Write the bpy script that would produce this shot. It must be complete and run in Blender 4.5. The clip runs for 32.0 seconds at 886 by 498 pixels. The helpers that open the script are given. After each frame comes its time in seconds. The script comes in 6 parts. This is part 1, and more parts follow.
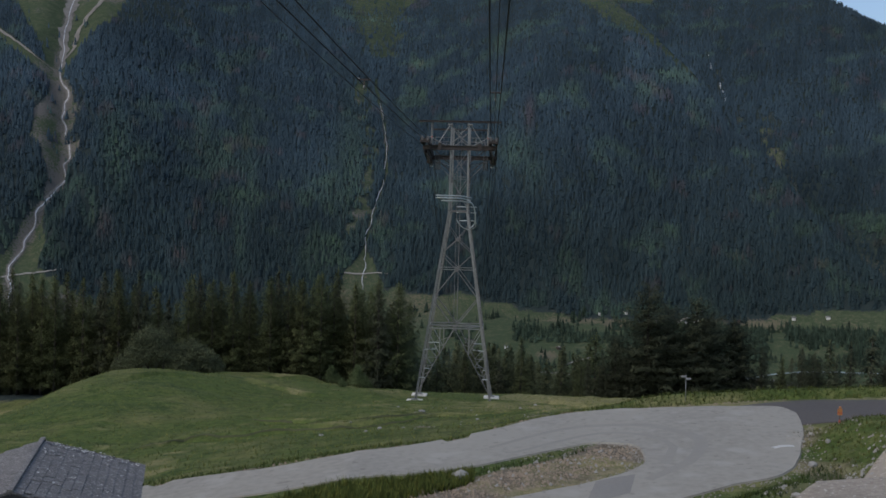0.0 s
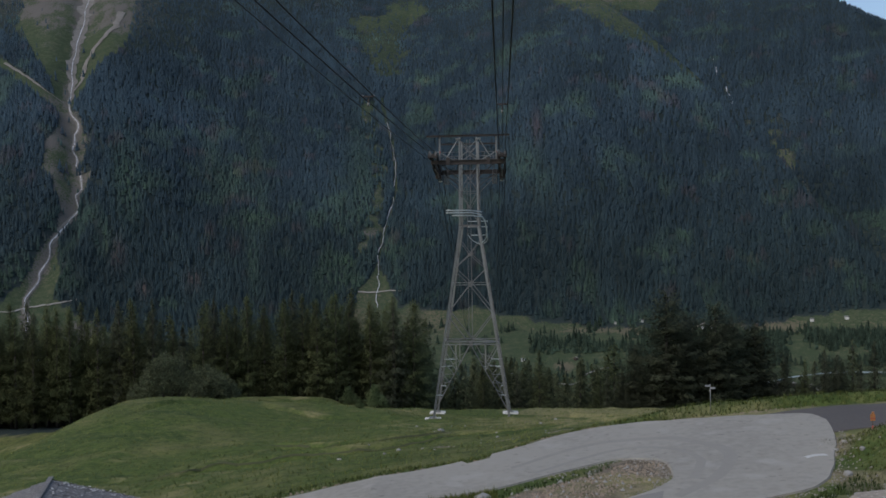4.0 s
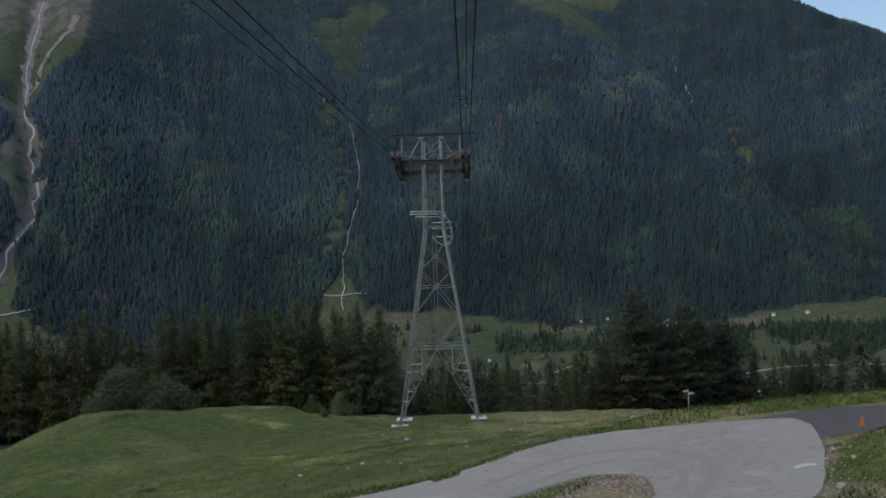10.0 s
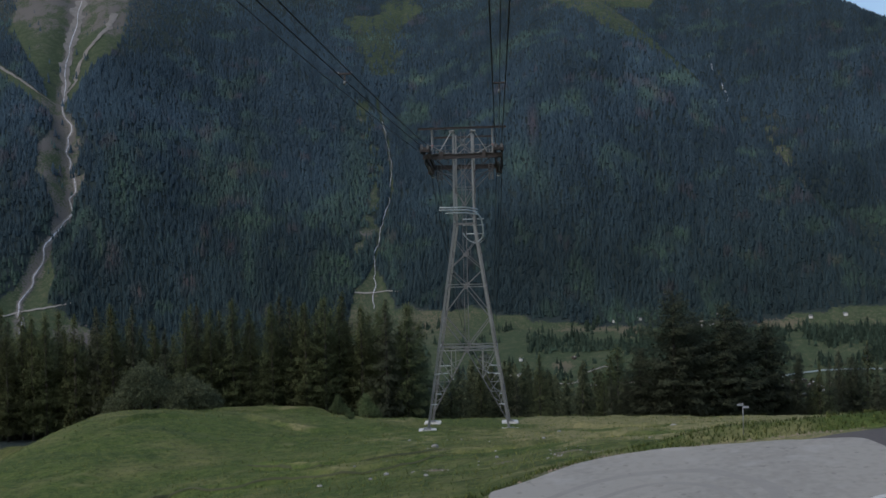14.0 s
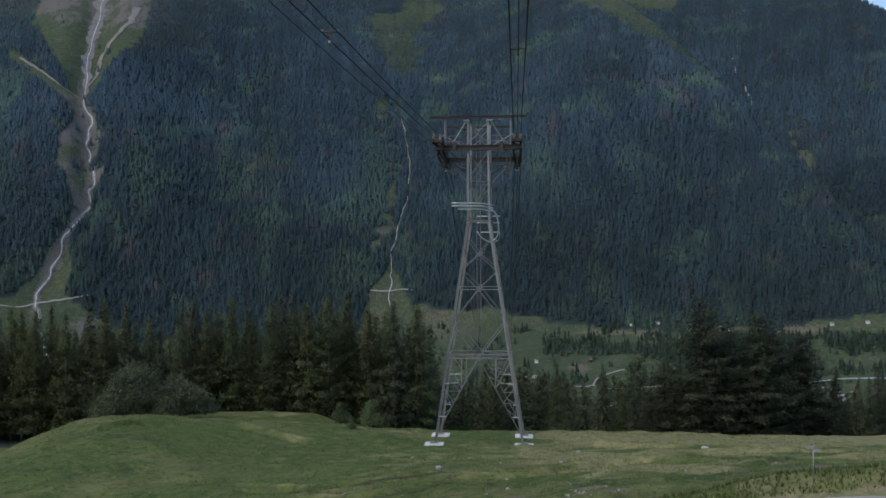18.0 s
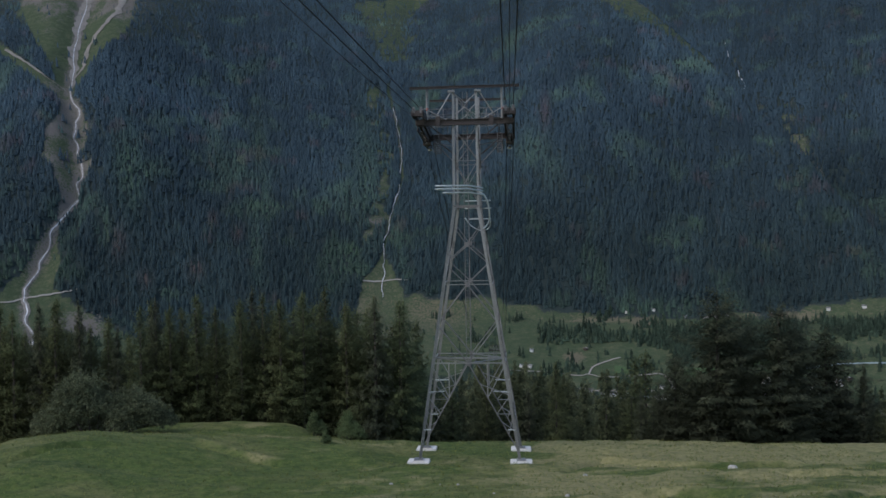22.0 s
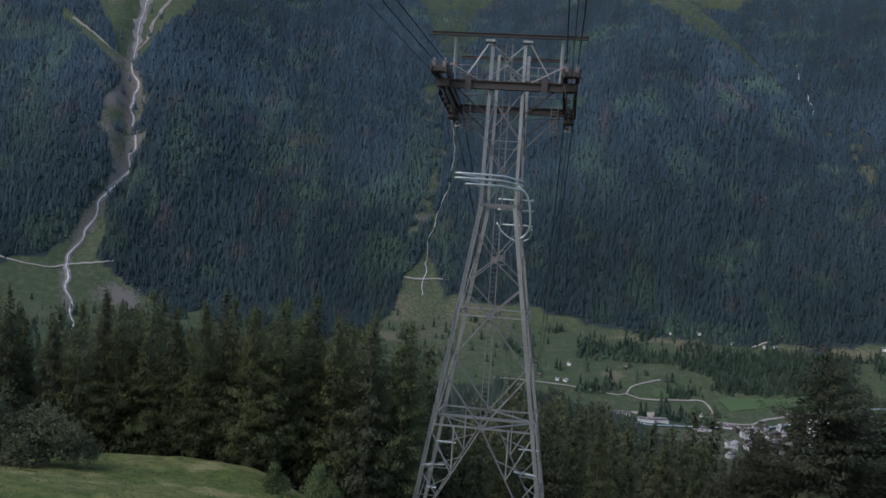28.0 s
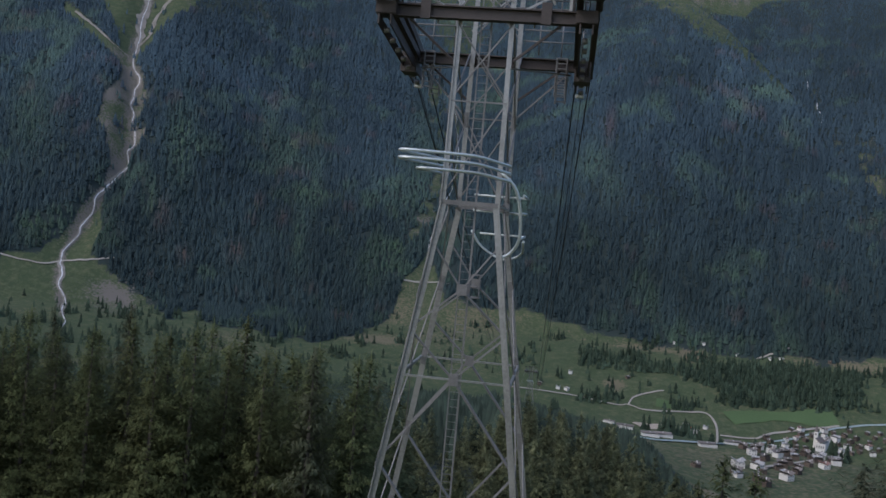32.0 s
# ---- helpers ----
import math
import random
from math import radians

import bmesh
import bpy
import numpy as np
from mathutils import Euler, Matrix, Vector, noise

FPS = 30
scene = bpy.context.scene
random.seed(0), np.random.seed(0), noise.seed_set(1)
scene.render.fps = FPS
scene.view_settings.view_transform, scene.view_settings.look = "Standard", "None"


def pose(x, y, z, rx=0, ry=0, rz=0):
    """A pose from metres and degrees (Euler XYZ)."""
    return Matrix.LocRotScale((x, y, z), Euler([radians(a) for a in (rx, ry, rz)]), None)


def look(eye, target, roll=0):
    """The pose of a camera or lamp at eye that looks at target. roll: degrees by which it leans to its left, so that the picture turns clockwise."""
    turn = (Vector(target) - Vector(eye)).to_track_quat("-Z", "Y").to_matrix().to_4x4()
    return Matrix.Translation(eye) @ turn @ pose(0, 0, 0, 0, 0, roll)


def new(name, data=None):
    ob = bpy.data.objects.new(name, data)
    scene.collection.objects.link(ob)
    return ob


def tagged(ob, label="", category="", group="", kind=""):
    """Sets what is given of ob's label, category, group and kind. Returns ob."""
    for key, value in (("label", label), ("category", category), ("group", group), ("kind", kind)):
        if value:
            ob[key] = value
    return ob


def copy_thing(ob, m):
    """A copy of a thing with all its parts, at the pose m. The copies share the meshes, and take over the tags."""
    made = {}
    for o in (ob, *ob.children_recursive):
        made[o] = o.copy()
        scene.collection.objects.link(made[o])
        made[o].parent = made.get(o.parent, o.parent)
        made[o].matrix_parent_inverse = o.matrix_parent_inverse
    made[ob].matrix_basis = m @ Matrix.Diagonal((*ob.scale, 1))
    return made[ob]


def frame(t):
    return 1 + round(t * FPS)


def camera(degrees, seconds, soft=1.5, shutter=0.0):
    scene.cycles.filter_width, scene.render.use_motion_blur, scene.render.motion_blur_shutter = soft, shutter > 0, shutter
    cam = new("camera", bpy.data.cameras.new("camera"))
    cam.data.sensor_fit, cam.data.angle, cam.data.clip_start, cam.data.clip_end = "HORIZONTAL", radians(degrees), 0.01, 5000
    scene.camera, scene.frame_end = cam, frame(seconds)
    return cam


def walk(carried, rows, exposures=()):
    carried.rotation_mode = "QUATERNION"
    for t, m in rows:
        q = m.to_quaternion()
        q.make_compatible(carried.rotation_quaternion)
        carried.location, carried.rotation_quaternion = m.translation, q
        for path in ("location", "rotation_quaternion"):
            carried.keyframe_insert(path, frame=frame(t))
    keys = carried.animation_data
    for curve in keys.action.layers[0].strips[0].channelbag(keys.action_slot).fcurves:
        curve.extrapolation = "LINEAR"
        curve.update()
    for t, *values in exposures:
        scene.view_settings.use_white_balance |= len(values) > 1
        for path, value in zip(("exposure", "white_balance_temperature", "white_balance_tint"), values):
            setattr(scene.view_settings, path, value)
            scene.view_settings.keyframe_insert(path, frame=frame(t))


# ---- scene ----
cam = camera(53.49, 32.0, 1.6)
PATH = [
    (0.0, pose(4.62, -106.12, 20.42, 88.53, -1.52, 3.51)),
    (0.5, pose(4.62, -106.11, 20.41, 88.45, -1.44, 3.18)),
    (1.0, pose(4.62, -106.14, 20.39, 88.53, -1.36, 2.73)),
    (1.5, pose(4.62, -106.09, 20.38, 88.23, -1.32, 2.73)),
    (2.0, pose(4.61, -106.02, 20.38, 87.07, -1.37, 1.94)),
    (2.5, pose(4.6, -105.97, 20.38, 86.82, -1.32, 2.45)),
    (3.0, pose(4.6, -105.73, 20.4, 87.26, -1.12, 3.45)),
    (3.5, pose(4.59, -105.46, 20.42, 87.43, -0.42, 3.84)),
    (4.0, pose(4.59, -105.19, 20.46, 89.52, 0.85, 4.28)),
    (4.5, pose(4.57, -105.08, 20.48, 90.49, 1.23, 4.3)),
    (6.5, pose(4.53, -104.54, 20.57, 90.54, 2.13, 3.48)),
    (7.0, pose(4.54, -104.29, 20.57, 90.07, 2.16, 3.27)),
    (7.5, pose(4.54, -104.04, 20.57, 90.25, 2, 3.39)),
    (8.0, pose(4.54, -103.79, 20.56, 89.82, 1.87, 3.76)),
    (8.5, pose(4.53, -103.53, 20.54, 89.52, 1.81, 3.13)),
    (9.0, pose(4.53, -103.23, 20.53, 89.63, 1.87, 2.47)),
    (9.5, pose(4.52, -102.9, 20.53, 89.59, 1.82, 2.45)),
    (10.0, pose(4.52, -102.58, 20.52, 89.56, 1.82, 2)),
    (10.5, pose(4.52, -102.23, 20.52, 89.48, 1.88, 1.68)),
    (11.0, pose(4.52, -101.85, 20.51, 89.2, 1.83, 1.88)),
    (11.5, pose(4.54, -101.44, 20.5, 89.01, 1.75, 1.86)),
    (12.0, pose(4.55, -100.99, 20.49, 88.56, 1.71, 1.99)),
    (12.5, pose(4.55, -100.5, 20.48, 88.91, 1.75, 2.83)),
    (13.0, pose(4.53, -99.97, 20.47, 89.36, 1.8, 3.3)),
    (13.5, pose(4.51, -99.42, 20.44, 89.73, 1.66, 3.64)),
    (14.0, pose(4.47, -98.84, 20.41, 89.5, 1.37, 4.07)),
    (14.5, pose(4.44, -98.22, 20.39, 89.5, 1.16, 4.23)),
    (16.5, pose(4.54, -94.6, 20.3, 89.3, 0.65, 6.1)),
    (17.0, pose(4.53, -93.56, 20.3, 89.41, 0.37, 6.42)),
    (17.5, pose(4.52, -92.48, 20.3, 89.27, 0.23, 6.07)),
    (18.0, pose(4.51, -91.36, 20.31, 89.46, 0.3, 5.22)),
    (18.5, pose(4.49, -90.21, 20.31, 89.61, 0.2, 5.53)),
    (19.0, pose(4.47, -89.01, 20.31, 89.35, 0.21, 5.13)),
    (19.5, pose(4.45, -87.75, 20.32, 89.61, 0.42, 3.79)),
    (20.0, pose(4.44, -86.44, 20.31, 89.12, -0.07, 2.56)),
    (20.5, pose(4.44, -85.05, 20.3, 88.82, -3.54, 4.78)),
    (21.0, pose(4.44, -83.57, 20.27, 90.81, -4.61, 5.65)),
    (21.5, pose(4.44, -81.96, 20.25, 90.95, -5.11, 4.8)),
    (22.0, pose(4.43, -80.21, 20.23, 88.75, 0.99, 4.8)),
    (22.5, pose(4.41, -78.37, 20.23, 88.42, 0, 6.73)),
    (23.0, pose(4.37, -76.52, 20.24, 88.4, -1.25, 7.38)),
    (23.5, pose(4.33, -74.7, 20.25, 88.71, -1.93, 7.08)),
    (24.0, pose(4.29, -72.88, 20.28, 88.1, -2.16, 7.21)),
    (24.5, pose(4.26, -71, 20.3, 87.78, -2.38, 7.36)),
    (26.5, pose(4.26, -63.22, 20.49, 87.89, -3.38, 7.58)),
    (27.0, pose(4.26, -61.23, 20.54, 88.19, -3.61, 7.47)),
    (27.5, pose(4.25, -59.22, 20.58, 88.35, -3.8, 7.76)),
    (28.0, pose(4.23, -57.12, 20.61, 88.69, -3.96, 7.9)),
    (28.5, pose(4.19, -54.86, 20.63, 88.61, -4.03, 7.81)),
    (29.0, pose(4.15, -52.45, 20.65, 88.59, -4.25, 7.76)),
    (29.5, pose(4.11, -49.91, 20.69, 88.39, -4.46, 8.09)),
    (30.0, pose(4.07, -47.35, 20.75, 88.34, -4.58, 8.03)),
    (30.5, pose(4.05, -44.92, 20.82, 88.19, -4.7, 7.95)),
    (31.0, pose(4.02, -42.39, 20.92, 88.18, -4.86, 8.14)),
    (31.5, pose(3.98, -39.68, 21.03, 88.44, -4.95, 8.33)),
    (32.0, pose(3.93, -36.87, 21.13, 88.85, -5.02, 8.12)),
]
walk(cam, PATH, ((0.0, -0.66, 6000, 11.5), (14.0, -0.60, 5900, 11), (18.0, -0.38, 5760, 10.8), (23.0, -0.41, 5740, 11), (28.0, -0.23, 5790, 14), (32.0, -0.24, 5800, 14)))

# ---- light ----
world = bpy.data.worlds.new("overcast_sky")
scene.world = world
world.use_nodes = True
wn = world.node_tree
sky = wn.nodes.new("ShaderNodeTexSky")
sky.sky_type, sky.sun_disc = "NISHITA", False
sky.sun_elevation, sky.sun_rotation = radians(46), radians(229)
sky.dust_density, sky.air_density = 3.0, 1.2
wn.links.new(sky.outputs[0], wn.nodes["Background"].inputs[0])
wn.nodes["Background"].inputs[1].default_value = 0.235
sun_data = bpy.data.lights.new("sun", "SUN")
sun_data.energy, sun_data.angle, sun_data.color = 0.7, radians(40), (1.0, 0.97, 0.92)
sun = new("sun", sun_data)
sun.matrix_world = look((-150, -130, 205), (0, 0, 0))


# ---- materials ----
def mat(name, color, rough=0.85, metal=0.0, second=None, scale=2.0, fine=20.0, bump=0.3, vary=0.0, dist=0.02, spec=0.5, gain=2.4):
    """A surface with variation at two scales, fine relief and, with vary, a difference from object to object."""
    m = bpy.data.materials.new(name)
    m.use_nodes = True
    n, l = m.node_tree.nodes, m.node_tree.links
    b = n["Principled BSDF"]
    b.inputs["Roughness"].default_value, b.inputs["Metallic"].default_value = rough, metal
    b.inputs["Specular IOR Level"].default_value = spec
    co = n.new("ShaderNodeTexCoord")
    big, small = n.new("ShaderNodeTexNoise"), n.new("ShaderNodeTexNoise")
    big.inputs["Scale"].default_value, small.inputs["Scale"].default_value = scale, fine
    big.inputs["Detail"].default_value = small.inputs["Detail"].default_value = 6
    for t in (big, small):
        l.new(co.outputs["Object"], t.inputs["Vector"])
    mix = n.new("ShaderNodeMix")
    mix.data_type = "RGBA"
    second = second or tuple(c * 0.6 for c in color)
    mix.inputs["A"].default_value, mix.inputs["B"].default_value = (*color, 1), (*second, 1)
    add = n.new("ShaderNodeMath")
    add.operation = "MULTIPLY_ADD"
    add.inputs[1].default_value = 0.5
    half = n.new("ShaderNodeMath")
    half.operation = "MULTIPLY_ADD"
    half.inputs[1].default_value, half.inputs[2].default_value = gain, 0.2 - gain / 2
    l.new(small.outputs["Fac"], add.inputs[0])
    hb = n.new("ShaderNodeMath")
    hb.operation = "MULTIPLY"
    hb.inputs[1].default_value = 0.5
    l.new(big.outputs["Fac"], hb.inputs[0])
    l.new(hb.outputs[0], add.inputs[2])
    l.new(add.outputs[0], half.inputs[0])
    half.use_clamp = True
    l.new(half.outputs[0], mix.inputs["Factor"])
    out = mix.outputs["Result"]
    if vary:
        info, hsv, rng = n.new("ShaderNodeObjectInfo"), n.new("ShaderNodeHueSaturation"), n.new("ShaderNodeMapRange")
        rng.inputs["To Min"].default_value, rng.inputs["To Max"].default_value = 1 - vary, 1 + vary
        l.new(info.outputs["Random"], rng.inputs["Value"])
        l.new(rng.outputs[0], hsv.inputs["Value"])
        l.new(out, hsv.inputs["Color"])
        out = hsv.outputs[0]
    l.new(out, b.inputs["Base Color"])
    if bump:
        bp = n.new("ShaderNodeBump")
        bp.inputs["Strength"].default_value, bp.inputs["Distance"].default_value = bump, dist
        l.new(small.outputs["Fac"], bp.inputs["Height"])
        l.new(bp.outputs[0], b.inputs["Normal"])
    return m


def foliage_mat(name, color, second, island=0.35, spec=0.2):
    """Needles and leaves: a tint held in the mesh, and a difference from clump to clump and tree to tree."""
    m = mat(name, color, 0.8, 0.0, second, 0.35, 6.0, 0.0, 0.22, spec=spec)
    n, l = m.node_tree.nodes, m.node_tree.links
    b = n["Principled BSDF"]
    src = b.inputs["Base Color"].links[0].from_socket
    geo, hsv, rng = n.new("ShaderNodeNewGeometry"), n.new("ShaderNodeHueSaturation"), n.new("ShaderNodeMapRange")
    rng.inputs["To Min"].default_value, rng.inputs["To Max"].default_value = 1 - island, 1 + island
    l.new(geo.outputs["Random Per Island"], rng.inputs["Value"])
    l.new(rng.outputs[0], hsv.inputs["Value"])
    l.new(src, hsv.inputs["Color"])
    l.new(hsv.outputs[0], b.inputs["Base Color"])
    return m


def tinted(m, name="tint"):
    """Multiplies a material's colour by the mesh's colour attribute."""
    n, l = m.node_tree.nodes, m.node_tree.links
    b = n["Principled BSDF"]
    src = b.inputs["Base Color"].links[0].from_socket
    at, mx = n.new("ShaderNodeAttribute"), n.new("ShaderNodeMix")
    at.attribute_name, mx.data_type, mx.blend_type = name, "RGBA", "MULTIPLY"
    mx.inputs["Factor"].default_value = 1
    l.new(src, mx.inputs["A"])
    l.new(at.outputs["Color"], mx.inputs["B"])
    l.new(mx.outputs["Result"], b.inputs["Base Color"])
    return m


def translucent(m, share):
    """Lets part of the light through thin leaves and sprays."""
    n, l = m.node_tree.nodes, m.node_tree.links
    b, out = n["Principled BSDF"], n["Material Output"]
    tr, mx = n.new("ShaderNodeBsdfTranslucent"), n.new("ShaderNodeMixShader")
    l.new(b.inputs["Base Color"].links[0].from_socket, tr.inputs["Color"])
    mx.inputs[0].default_value = share
    l.new(b.outputs[0], mx.inputs[1])
    l.new(tr.outputs[0], mx.inputs[2])
    l.new(mx.outputs[0], out.inputs["Surface"])
    return m


M_STEEL = mat("galvanised_steel", (0.27, 0.268, 0.255), 0.40, 0.6, (0.10, 0.10, 0.094), 0.5, 9, 0.15, dist=0.004)
M_BRACE = mat("weathered_steel", (0.17, 0.165, 0.16), 0.55, 0.5, (0.08, 0.078, 0.075), 0.8, 9, 0.15, dist=0.004)
M_GIRDER = mat("brown_painted_steel", (0.052, 0.042, 0.037), 0.6, 0.3, (0.026, 0.021, 0.019), 0.8, 9, 0.2, dist=0.004)
M_RAIL = mat("light_tube", (0.50, 0.54, 0.53), 0.4, 0.5, (0.38, 0.41, 0.41), 1.0, 12, 0.1, dist=0.004)
M_ROPE = mat("greased_rope", (0.03, 0.03, 0.032), 0.5, 0.7, None, 3, 40, 0.3)
M_CONCRETE = mat("pale_concrete", (0.62, 0.60, 0.55), 0.9, 0, (0.45, 0.43, 0.39), 1.2, 14, 0.4)
M_ROAD = mat("worn_asphalt", (0.282, 0.264, 0.218), 0.9, 0, (0.195, 0.182, 0.152), 0.16, 3, 0.4, dist=0.01, gain=3.6)
M_WORN = mat("tyre_worn_asphalt", (0.230, 0.217, 0.184), 0.9, 0, (0.268, 0.253, 0.212), 0.8, 3, 0.3, dist=0.01)
M_PATCH = mat("patched_asphalt", (0.215, 0.203, 0.176), 0.9, 0, (0.165, 0.157, 0.14), 0.5, 8, 0.3, dist=0.01)
M_DARKROAD = mat("new_asphalt", (0.088, 0.077, 0.066), 0.9, 0, (0.056, 0.050, 0.045), 0.3, 6, 0.4, dist=0.01)
M_GRAVEL = mat("gravel", (0.29, 0.25, 0.195), 0.95, 0, (0.15, 0.125, 0.095), 0.3, 5, 0.9, dist=0.06, gain=3.4)
M_STONE = mat("grey_stone", (0.29, 0.28, 0.25), 0.9, 0, (0.16, 0.155, 0.135), 1.5, 12, 0.5, 0.2)
M_SLATE = mat("mossy_slate", (0.125, 0.118, 0.11), 0.85, 0, (0.08, 0.075, 0.07), 0.8, 9, 0.5, 0.10)


def speckled(m, rgb, scale, lo, hi, top=1.0):
    """Small specks of another colour on a material."""
    n, l = m.node_tree.nodes, m.node_tree.links
    b = n["Principled BSDF"]
    src = b.inputs["Base Color"].links[0].from_socket
    co, no, rg, mx = n.new("ShaderNodeNewGeometry"), n.new("ShaderNodeTexNoise"), n.new("ShaderNodeMapRange"), n.new("ShaderNodeMix")
    no.inputs["Scale"].default_value, no.inputs["Detail"].default_value = scale, 3
    rg.inputs["From Min"].default_value, rg.inputs["From Max"].default_value, rg.inputs["To Max"].default_value = lo, hi, top
    mx.data_type = "RGBA"
    mx.inputs["B"].default_value = (*rgb, 1)
    l.new(co.outputs["Position"], no.inputs["Vector"])
    l.new(no.outputs["Fac"], rg.inputs["Value"])
    l.new(rg.outputs[0], mx.inputs["Factor"])
    l.new(src, mx.inputs["A"])
    l.new(mx.outputs["Result"], b.inputs["Base Color"])
    return m


speckled(M_SLATE, (0.30, 0.30, 0.27), 7, 0.585, 0.66, 0.6)
speckled(M_SLATE, (0.30, 0.29, 0.27), 26, 0.58, 0.63, 0.8)
speckled(M_ROAD, (0.14, 0.128, 0.105), 2.2, 0.64, 0.70, 0.5)
speckled(M_ROAD, (0.33, 0.31, 0.265), 0.7, 0.56, 0.70, 0.6)
speckled(M_GRAVEL, (0.46, 0.43, 0.37), 9, 0.60, 0.68, 0.8)
M_PEBBLE = mat("brown_pebbles", (0.27, 0.215, 0.155), 0.95, 0, (0.12, 0.092, 0.062), 2.5, 14, 0.5)
M_RUBBLE = mat("grey_brown_rubble", (0.235, 0.215, 0.18), 0.95, 0, (0.11, 0.10, 0.082), 2.5, 14, 0.5)
M_LICHEN = mat("lichen", (0.46, 0.46, 0.43), 0.95, 0, (0.28, 0.28, 0.26), 2, 20, 0.4)
M_WOOD = mat("weathered_wood", (0.085, 0.065, 0.048), 0.85, 0, (0.05, 0.038, 0.03), 1.5, 14, 0.4, 0.3)
M_PLASTER = mat("white_plaster", (0.60, 0.58, 0.53), 0.9, 0, (0.44, 0.42, 0.38), 0.6, 8, 0.2, 0.1)
M_ROOF = mat("grey_stone_roof", (0.135, 0.118, 0.105), 0.85, 0, (0.08, 0.072, 0.066), 0.5, 5, 0.3, 0.3)
M_BROWNROOF = mat("brown_tile_roof", (0.17, 0.10, 0.085), 0.85, 0, (0.11, 0.07, 0.06), 0.5, 5, 0.3, 0.3)
M_PALEROOF = mat("pale_metal_roof", (0.27, 0.265, 0.255), 0.7, 0.0, (0.18, 0.175, 0.17), 0.4, 5, 0.1, 0.1)
M_RED = mat("red_paint", (0.38, 0.07, 0.04), 0.6, 0, (0.25, 0.05, 0.03), 4, 20, 0.1)
M_WHITE = mat("white_paint", (0.66, 0.66, 0.63), 0.6, 0, (0.45, 0.45, 0.42), 4, 20, 0.1)
M_PAINTMARK = mat("worn_paint", (0.5, 0.49, 0.45), 0.8, 0, (0.33, 0.32, 0.28), 3, 14, 0.2, gain=4)
M_ORANGE = mat("orange_paint", (0.42, 0.17, 0.05), 0.6, 0, (0.20, 0.085, 0.03), 3, 9, 0.1)
M_DARK = mat("dark_opening", (0.03, 0.03, 0.035), 0.3, 0, None, 1, 5, 0.0)
M_BARK = mat("bark", (0.05, 0.041, 0.033), 0.95, 0, (0.03, 0.025, 0.021), 3, 14, 0.8, dist=0.04)
M_WATER = mat("white_water", (0.56, 0.56, 0.56), 0.5, 0, (0.15, 0.145, 0.13), 0.05, 0.22, 0.3, gain=7)
# path earth, its colour darkened to hold the shade of the rut
M_SHADED_SOIL = mat("shaded_turf_soil", (0.060, 0.064, 0.026), 0.95, 0, (0.036, 0.046, 0.014), 0.8, 5, 0.6, gain=4)
M_BED = mat("torrent_bed", (0.19, 0.175, 0.15), 0.95, 0, (0.09, 0.084, 0.068), 0.06, 0.5, 0.4, gain=4)
M_RIVER = mat("glacier_river", (0.24, 0.29, 0.285), 0.4, 0, (0.14, 0.17, 0.17), 0.05, 0.4, 0.1)
M_FIELD = mat("lush_field", (0.068, 0.105, 0.046), 0.95, 0, (0.048, 0.078, 0.034), 0.03, 0.6, 0.2, spec=0.1)
M_HAY = mat("mown_field", (0.20, 0.165, 0.10), 0.95, 0, (0.14, 0.125, 0.07), 0.03, 0.5, 0.2, spec=0.1)
M_PATH = mat("pale_dirt_road", (0.27, 0.25, 0.215), 0.95, 0, (0.19, 0.175, 0.145), 0.05, 0.8, 0.2)
M_SPRUCE = translucent(tinted(foliage_mat("conifer_needles", (0.106, 0.113, 0.068), (0.079, 0.085, 0.053), 0.14, 0.05)), 0.5)
M_VALLEY = tinted(foliage_mat("valley_trees", (0.030, 0.043, 0.037), (0.020, 0.029, 0.026), 0.3, 0.05))
# the blue of distant haze is mixed into this needle colour
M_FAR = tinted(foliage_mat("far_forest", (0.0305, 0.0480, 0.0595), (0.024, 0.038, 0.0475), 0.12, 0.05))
M_WILLOW = translucent(tinted(foliage_mat("willow_leaves", (0.094, 0.104, 0.058), (0.054, 0.062, 0.034), 0.2, 0.05)), 0.4)
M_YOUNG = translucent(tinted(foliage_mat("young_needles", (0.080, 0.100, 0.044), (0.052, 0.068, 0.030), 0.2, 0.05)), 0.4)
M_TUFT = tinted(foliage_mat("grass_blades", (0.13, 0.16, 0.05), (0.08, 0.11, 0.035)))


